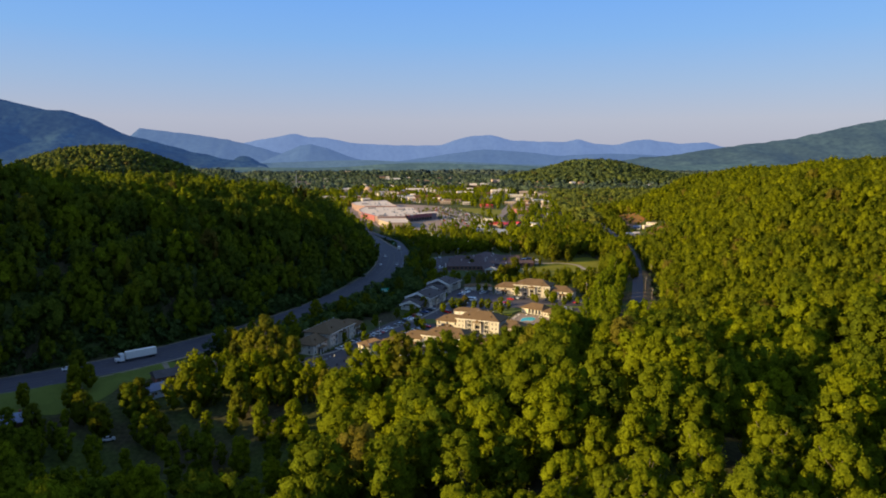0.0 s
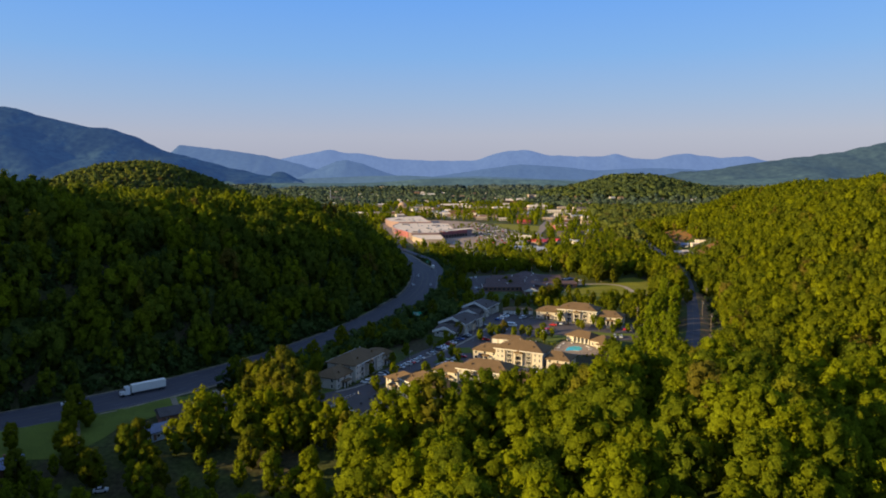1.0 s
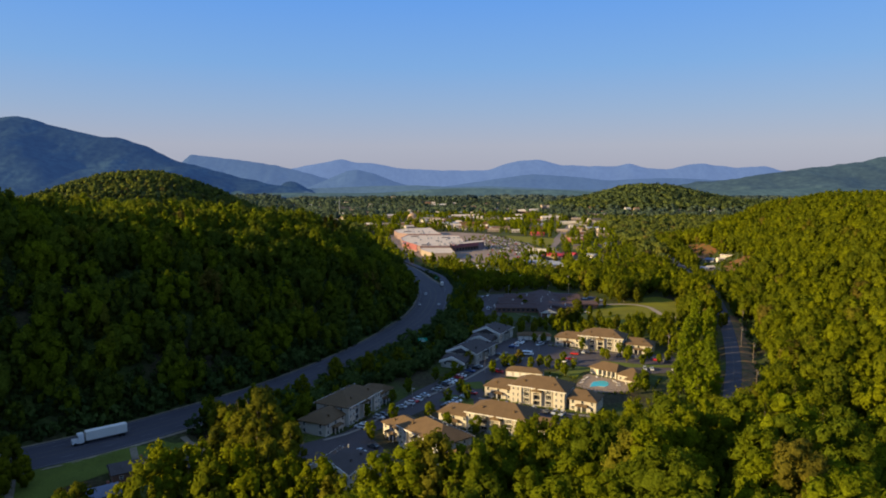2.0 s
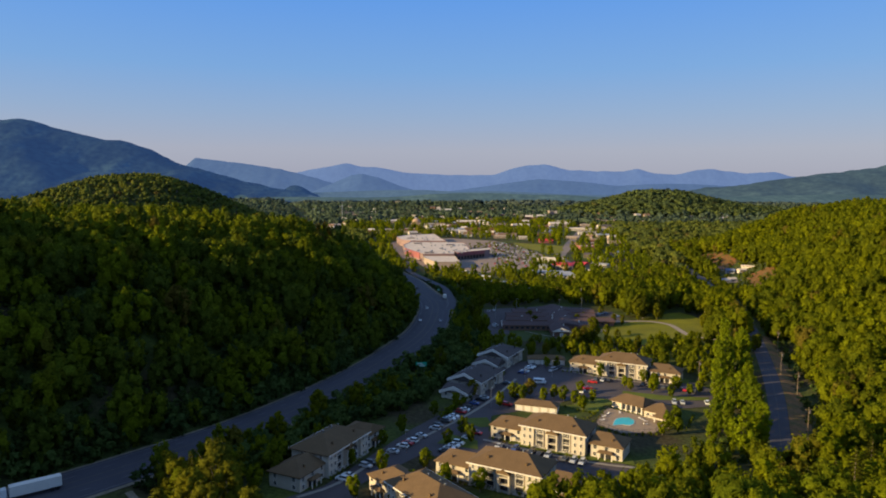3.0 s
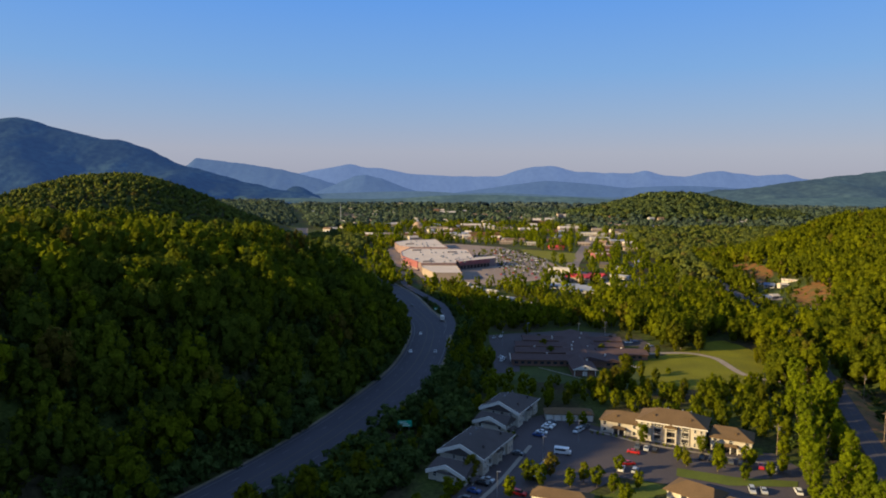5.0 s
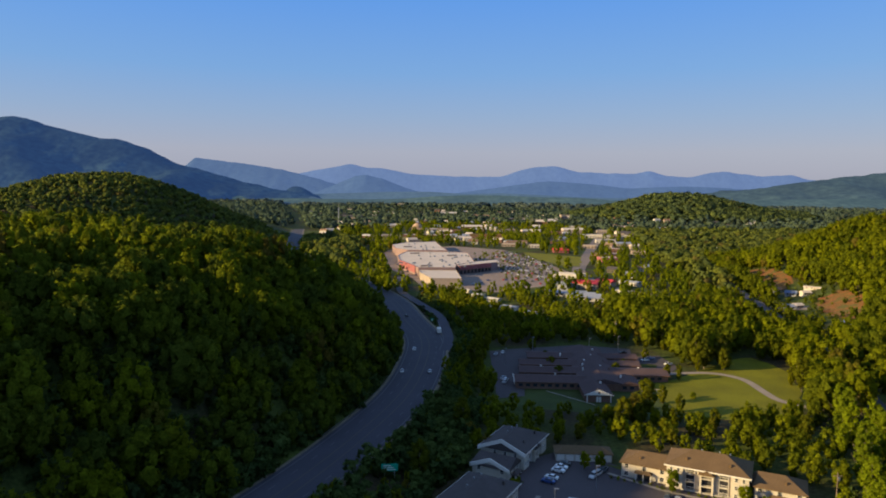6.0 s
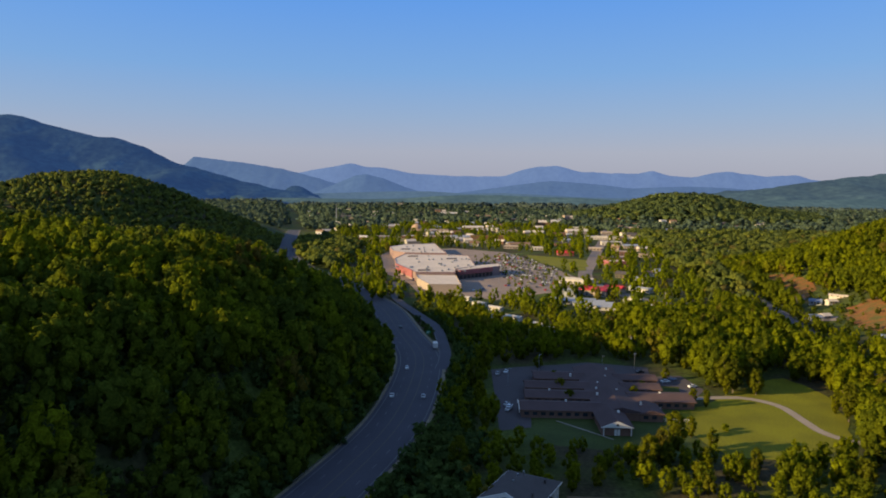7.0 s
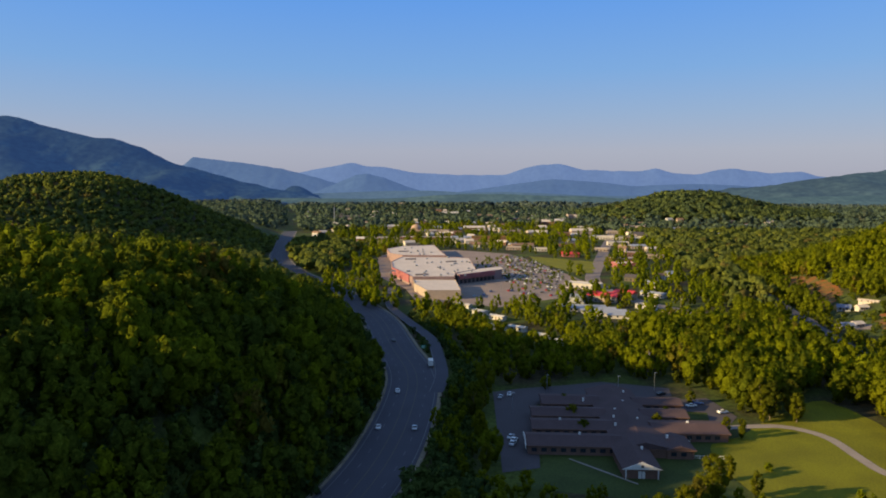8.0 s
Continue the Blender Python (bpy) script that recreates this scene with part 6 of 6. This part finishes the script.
def pole(x, y, h, label, arm=True):
    t = thing("utility_pole", x, y, float(land(x, y)), 0, label, "utility pole", "poles along the roads")
    bm = bmesh.new()
    bmesh.ops.create_cone(bm, cap_ends=True, segments=8, radius1=0.14, radius2=0.09, depth=h + 1, matrix=pose(0, 0, h / 2 - 0.5))
    part("pole", bm, M_pole, t)
    if arm:
        part("crossarm", boxed((-1.2, 1.2, -0.07, 0.07, h - 1.0, h - 0.85)), M_pole, t)
        part("transformer", boxed((0.15, 0.6, -0.25, 0.25, h - 2.3, h - 1.4)), M_steel, t)


for x, y, h in ((108.4, 380.2, 11), (149.2, 390.4, 11), (144, 363.6, 10), (126, 318, 10), (170, 440, 11), (196, 540, 11), (150, 740, 12), (136, 900, 12), (160, 1060, 12), (90, 586, 12)):
    pole(x, y, h, "weathered wooden utility pole beside the road")


def lamp_post(x, y, h):
    t = thing("street_lamp", x, y, float(land(x, y)), 0, "slim grey street lamp in a car park", "street lamp", "street lamps")
    part("pole", boxed((-0.08, 0.08, -0.08, 0.08, -0.5, h)), M_steel, t)
    part("head", boxed((-0.2, 1.0, -0.16, 0.16, h - 0.12, h + 0.06)), M_steel, t)


for x, y in ((86.7, 562), (70, 556), (40, 556), (24, 530), (14, 344), (30, 372), (44, 388), (-16, 296), (40, 860), (60, 900), (50, 960), (70, 1000), (40, 1020), (30, 820), (90, 905)):
    lamp_post(x, y, 8)


def road_sign(x, y, turn, w, h, lift, material, label):
    t = thing("road_sign", x, y, float(land(x, y)), turn, label, "road sign")
    part("board", boxed((-w / 2, w / 2, -0.06, 0.0, lift, lift + h)), material, t)
    part("lettering", boxed(*[(-w * 0.38, w * (0.1 + 0.13 * k), -0.085, -0.06, lift + h * (0.68 - 0.27 * k), lift + h * (0.80 - 0.27 * k)) for k in range(3)]), M_white, t, "white bars of lettering")
    for s in (-0.3, 0.3):
        part("post", boxed((w * s - 0.07, w * s + 0.07, 0.01, 0.12, -0.5, lift + h)), M_steel, t)


road_sign(-17, 391, 8, 5.0, 2.3, 3.4, M_green, "green highway sign with white lettering beside the road")
road_sign(-17.5, 618, 5, 2.4, 1.6, 1.8, M_green, "small green exit sign at the slip road")
road_sign(102, 366, 60, 3.2, 1.4, 0.3, M_white, "low pale entrance sign beside the drive")


# parking-lot trees, poplars and single trees
def small_kind(rng2, h, r, lobes, leaves, leaf, label, group, sharp=1.0, low=0.18, mat_=None, trunk=0.16, limbs=4, name="tree"):
    t = thing(name, 0, 0, 0, 0, label, "tree", group)
    part("trunk", trunk_mesh(h, trunk, limbs, rng2), M_bark, t)
    v, f = crown(rng2, h, r, int(lobes * 1.6), int(leaves * 0.55), leaf * 0.85, sharp, low, 0.8, 1.1, 0.8)
    c = mesh_object("crown", v, f, mat_ or M_leaf, normals=rounded(v, f, 0.5))
    c.parent = t
    return t


def plant(kinds, spots, rng2, lo=0.8, hi=1.2):
    for i, (x, y) in enumerate(spots):
        s = float(rng2.uniform(lo, hi))
        m = Matrix.Translation((x, y, float(land(x, y)))) @ Matrix.Rotation(rng2.uniform(0, 6.28), 4, "Z") @ Matrix.Diagonal((s, s, s, 1))
        if i < len(kinds):
            kinds[i].matrix_world = m
        else:
            copy_thing(kinds[i % len(kinds)], Matrix.Identity(4)).matrix_basis = m


r2 = np.random.default_rng(31)
lot_trees = [(-32.3, 285.3), (-24.3, 302.1), (-22.2, 280.2), (-18.8, 314), (-2.3, 303.2), (-8.9, 284.1), (6.5, 356), (17.7, 344.1), (23.9, 355.2), (31, 359.3), (48.1, 404.2), (43.1, 403.8), (52.9, 364.2), (48.1, 349.1), (40.6, 356.1), (73.7, 373.2), (75.2, 369.1), (66.0, 388.6),
             (84.0, 381.0), (86.9, 373.5), (96.0, 374.6), (96.2, 370.1), (110.1, 379.1), (98.5, 362.3), (3, 313.9), (5.4, 305.9), (14.1, 415.3), (36, 352), (44, 353), (27, 352), (0, 345), (-8, 332), (50, 342), (56, 352), (90, 360), (84, 366), (104, 366), (78, 322), (82, 326), (80, 318), (74, 316), (-28, 262), (-16, 258), (-2, 270), (8, 268), (-12, 270)]
plant([small_kind(r2, 6.4, 2.1, 9, 60, 0.42, "young green tree planted in the car park", "car park trees") for _ in range(4)], lot_trees, r2)
M_poplar = foliage("poplar_leaves", (0.185, 0.232, 0.008), (0.130, 0.172, 0.010), by_object=True)
poplars = []
for k in range(26):
    u = k / 25
    poplars += [(88 + 56 * u + r2.uniform(-3.5, 3), 296 + 150 * u + r2.uniform(-3, 3)), (97 + 50 * u + r2.uniform(-3, 2.5), 292 + 140 * u + r2.uniform(-3, 3))]
plant([small_kind(r2, 15.5, 3.0, 18, 70, 0.50, "tall bright green tree in a row beside the road", "trees along the lane", 1.25, 0.04, M_poplar, 0.2, 5) for _ in range(4)], poplars, r2, 0.62, 1.15)
lit_trees = [(4, 434), (13, 472), (11, 500), (9, 520), (14, 545), (63, 440), (68, 446), (74, 452), (118, 528), (121, 527), (131, 533), (128, 540), (-38, 332), (-26, 346), (-50, 318), (-60, 300), (-8, 392), (130, 525), (170, 536), (152, 493), (155, 481), (169, 513), (164, 568), (177, 572)]
belt = [(62 + 5.2 * k + float(r2.uniform(-2, 2)), 436 + 7 * (k % 3) + float(r2.uniform(-3, 2))) for k in range(20) if not 86 < 62 + 5.2 * k < 116 or k % 3 < 2]
plant([small_kind(r2, 15, 4.0, 14, 66, 0.55, "broadleaf tree catching the evening sun", "single trees", 1.0, 0.15, M_single, 0.25, 5) for _ in range(4)], lit_trees, r2, 0.65, 1.1)
plant([small_kind(r2, 15, 4.4, 14, 66, 0.58, "low broadleaf tree in the belt before the lawn", "belt trees", 1.0, 0.08, M_single, 0.22, 5) for _ in range(3)], belt, r2, 0.42, 0.66)
M_olive = foliage("olive_leaves", (0.158, 0.158, 0.012), (0.105, 0.112, 0.014), by_object=True)
olive_spots = [(-77, 254), (-72, 248), (-66, 240), (-62, 232), (-56, 226), (-70, 232), (-60, 244), (-50, 218), (-54, 236), (-46, 226)]
plant([small_kind(r2, 21, 4.8, 22, 70, 0.52, "tall olive-brown tree just coming into leaf", "olive trees", 1.1, 0.1, M_olive, 0.3, 6) for _ in range(3)], olive_spots, r2, 0.75, 1.15)



def conifer_crown(rng2, h, r, tiers=17, arms=9):
    """Tiers of drooping boughs, each a spray of narrow needled twigs."""
    vs, fs = [], []
    for k in range(tiers):
        u = k / (tiers - 1)
        z0, reach = h * (0.16 + 0.82 * u), r * (1 - u) ** 0.8 * rng2.uniform(0.8, 1.15) + 0.25
        for j in range(arms):
            a = j * 6.2832 / arms + k * 0.9 + rng2.uniform(-0.2, 0.2)
            d, sd_ = np.array((math.cos(a), math.sin(a), 0)), np.array((-math.sin(a), math.cos(a), 0))
            ln = reach * rng2.uniform(0.7, 1.1)
            for w in range(5):
                p = d * ln * (0.25 + 0.17 * w) + np.array((0, 0, z0 + 0.12 * ln - 0.10 * ln * (0.2 + 0.2 * w) ** 2 * 4 + rng2.uniform(-0.12, 0.12)))
                wide, tip = 0.28 * ln * (1 - 0.13 * w) + 0.12, d * ln * 0.34
                n0 = len(vs) * 3
                vs.append(np.array([p + sd_ * wide + (0, 0, -0.18), p - sd_ * wide + (0, 0, -0.18), p + tip + (0, 0, 0.10)]))
                fs.append((n0, n0 + 2, n0 + 1))
    return np.vstack(vs), np.array(fs)


def conifer_kind(rng2, h, r, label):
    t = thing("conifer", 0, 0, 0, 0, label, "conifer", "conifers")
    part("trunk", trunk_mesh(h * 1.1, 0.24, 0, rng2), M_bark, t)
    v, f = conifer_crown(rng2, h, r)
    c = mesh_object("crown", v, f, M_pine, normals=rounded(v, f, 0.5))
    c.parent = t
    return t


M_pine = foliage("pine_needles", (0.120, 0.122, 0.014), (0.074, 0.084, 0.014), by_object=True)
pines = [(-70, 252), (-66, 247), (98, 214), (94, 222), (102, 228), (92, 232), (98, 240), (88, 226), (104, 246), (110, 254), (86, 236), (118, 260), (96, 206), (128, 262), (106, 208), (90, 246), (100, 252)]
plant([conifer_kind(r2, 19, 3.9, "tall olive-green pine with drooping boughs"), conifer_kind(r2, 16, 3.4, "olive-green pine among broadleaf trees"), conifer_kind(r2, 17.5, 3.0, "slender pine with sparse brownish boughs")], pines, r2, 0.8, 1.15)
court = [(45, 540), (46, 523), (82, 527), (76, 517), (48, 508), (97, 546), (40, 562), (112, 566), (100, 575)]
plant([small_kind(r2, 5.5, 2.4, 10, 40, 0.36, "small dark tree in a school courtyard", "school trees", 1.0, 0.08, M_single, 0.14, 4) for _ in range(3)], court, r2, 0.8, 1.15)
lawn_trees = [(86, 472), (98, 509), (103, 507), (134, 531), (130, 526), (117, 524), (90, 462), (152, 503)]
plant([small_kind(r2, 8.5, 2.3, 14, 44, 0.38, "slim young tree at the edge of the lawn", "lawn trees", 1.1, 0.06, M_single, 0.16, 4) for _ in range(3)], lawn_trees, r2, 0.75, 1.05)
yard = [(-128, 226), (-122, 222), (-125, 217), (-103, 208), (-97, 206), (-119, 203), (-112, 195), (-80, 226), (-70, 222), (-90, 199), (-136, 203), (-104, 190), (-76, 208), (-62, 214), (-84, 190), (-60, 200), (-124, 186)]
plant([small_kind(r2, 12, 3.8, 22, 40, 0.42, "rounded green tree beside the cottages", "cottage trees", 1.0, 0.08, M_single, 0.22, 5) for _ in range(4)], yard, r2, 0.6, 1.1)

# trees through the town
tx, ty = scatter(r2, -260, 420, 700, 1720, 13)
ok = inside(TOWN, tx, ty) & (np.abs(signed_distance(STREET, tx, ty)) > 11)
for area in ([(-105, 1090), (-84, 1150), (-20, 1180), (50, 1140), (76, 1060), (98, 960), (118, 836), (60, 775), (26, 752), (-45, 770), (-56, 840), (-85, 905)], [(73, 1108), (144, 1052), (126, 948), (94, 990), (78, 1042)],
             [(70, 765), (95, 765), (125, 730), (120, 700), (76, 705)], [(-150, 1320), (-150, 1370), (60, 1370), (80, 1330)]):
    ok &= ~inside(area, tx, ty)
for bx, by, bw, bd, bh in TOWN_BLOCKS:
    ok &= ~((np.abs(tx - bx) < bw / 2 + 4) & (ty - by < bd / 2 + 4) & (ty - by > -bd / 2 - 26))
ok &= open_town(tx, ty)
ok &= r2.uniform(0, 1, len(tx)) < np.where(ty < 800, 0.9, 0.62)
planted("town_trees", r2, tx[ok], ty[ok], back_kinds, r2.uniform(0.45, 0.95, ok.sum()), M_forest, "broadleaf trees scattered through the town")
# small trees of the shopping centre lot
sx, sy = scatter(r2, 14, 110, 830, 1100, 10.5)
ok = (signed_distance(STREET, sx, sy) > 14) & ~((sy < 940) & (sx < 38)) & inside([(-20, 1180), (50, 1140), (76, 1060), (98, 960), (118, 836), (60, 790), (10, 800)], sx, sy) & ~inside([(84, 840), (120, 830), (120, 880), (84, 885)], sx, sy)
planted("lot_shrubs", r2, sx[ok], sy[ok], bush_kinds, r2.uniform(0.4, 0.75, ok.sum()), M_forest, "small trees on the islands of the shopping centre lot")

# a round bush on the lawn
bush = thing("bush", 101, 480, float(land(101, 480)), 0, "small round dark bush on the bright lawn", "bush")
v, f = crown(r2, 2.6, 1.5, 9, 40, 0.22, 1.0, 0.05, 0.7, 1.0)
mesh_object("crown", v, f, M_leaf).parent = bush
part("trunk", trunk_mesh(2.2, 0.08, 3, r2, 5), M_bark, bush)
# a red awning in a gap of the near wood
az_ = float(land(84.5, 123))
aw = thing("garden_awning", 84.5, 123, az_, 20, "small red garden awning on white posts among trees", "awning")
part("canopy", hip_roof(-1.1, 1.1, -1.1, 1.1, 2.3, 0.6, 0.2, 0.12), M_redroof, aw, "red canopy")
for sx_ in (-1, 1):
    for sy_ in (-1, 1):
        part("post", boxed((sx_ - 0.06, sx_ + 0.06, sy_ - 0.06, sy_ + 0.06, -0.4, 2.25)), M_white, aw)
part("bench", boxed((-0.7, 0.7, 0.3, 0.7, 0.4, 0.5), (-0.6, -0.5, 0.3, 0.7, 0, 0.4), (0.5, 0.6, 0.3, 0.7, 0, 0.4)), M_white, aw)

# low growth under the row of trees beside the lane
lx_, ly_ = scatter(r2, 66, 190, 288, 456, 4.4)
ld_ = signed_distance(LN, lx_, ly_)
ok = (((ld_ > 9) & (ld_ < 30)) | ((ld_ < -9) & (ld_ > -17))) & ~inside(APARTMENTS, lx_, ly_) & (r2.uniform(0, 1, len(lx_)) < 0.6)
planted("lane_brush", r2, lx_[ok], ly_[ok], bush_kinds, r2.uniform(0.35, 0.9, ok.sum()), M_brush, "dark green brush under the trees beside the lane")

# brush on the cleared slope and round the apartments
cx_, cy_ = scatter(r2, 190, 300, 590, 930, 4.6)
ok = (inside(RED_CUT, cx_, cy_) | ((cx_ > 196) & (cx_ < 234))) & (r2.uniform(0, 1, len(cx_)) < 0.6) & ~(inside(BANK_NEAR, cx_, cy_) & (r2.uniform(0, 1, len(cx_)) < 0.75)) & ~(inside(BANK_FAR, cx_, cy_) & (r2.uniform(0, 1, len(cx_)) < 0.7)) & (np.abs(signed_distance(LN, cx_, cy_)) > 6)
for hx, hy in ((279, 747), (268, 735), (260, 742), (243, 694), (236, 692), (237, 612), (258, 764)):
    ok &= np.hypot(cx_ - hx, cy_ - hy) > 11
planted("slope_brush", r2, cx_[ok], cy_[ok], bush_kinds, r2.uniform(0.3, 0.9, ok.sum()), M_slope, "scattered bushes on the cleared slope")
hedges = []
for (ax, ay), (bx, by) in (((12, 312), (22.5, 303.8)), ((23, 304), (43, 294)), ((2, 274.8), (23, 264.5)), ((64, 391.6), (86, 381.8)), ((50, 399), (63, 393)), ((54, 322), (60, 316)), ((60, 316), (72, 317)), ((-37, 276), (-24, 308)), ((44, 346), (54, 338)), ((74, 318), (82, 328)), ((-6, 330), (20, 390)), ((-3, 336), (22, 394)), ((48, 330), (56, 342)), ((50, 326), (57, 338)), ((84, 322), (92, 338))):
    n = int(math.hypot(bx - ax, by - ay) / 2.2)
    hedges += [(ax + (bx - ax) * k / n, ay + (by - ay) * k / n) for k in range(n + 1)]
hx, hy = np.array(hedges).T
planted("foundation_shrubs", r2, hx + r2.uniform(-0.4, 0.4, len(hx)), hy - 1.0 + r2.uniform(-0.4, 0.4, len(hx)), bush_kinds, r2.uniform(0.16, 0.34, len(hx)) * np.where((hx < 30) & (hy > 330) & (hy < 400), 1.9, 1.0), M_forest, "low shrubs along the building fronts")
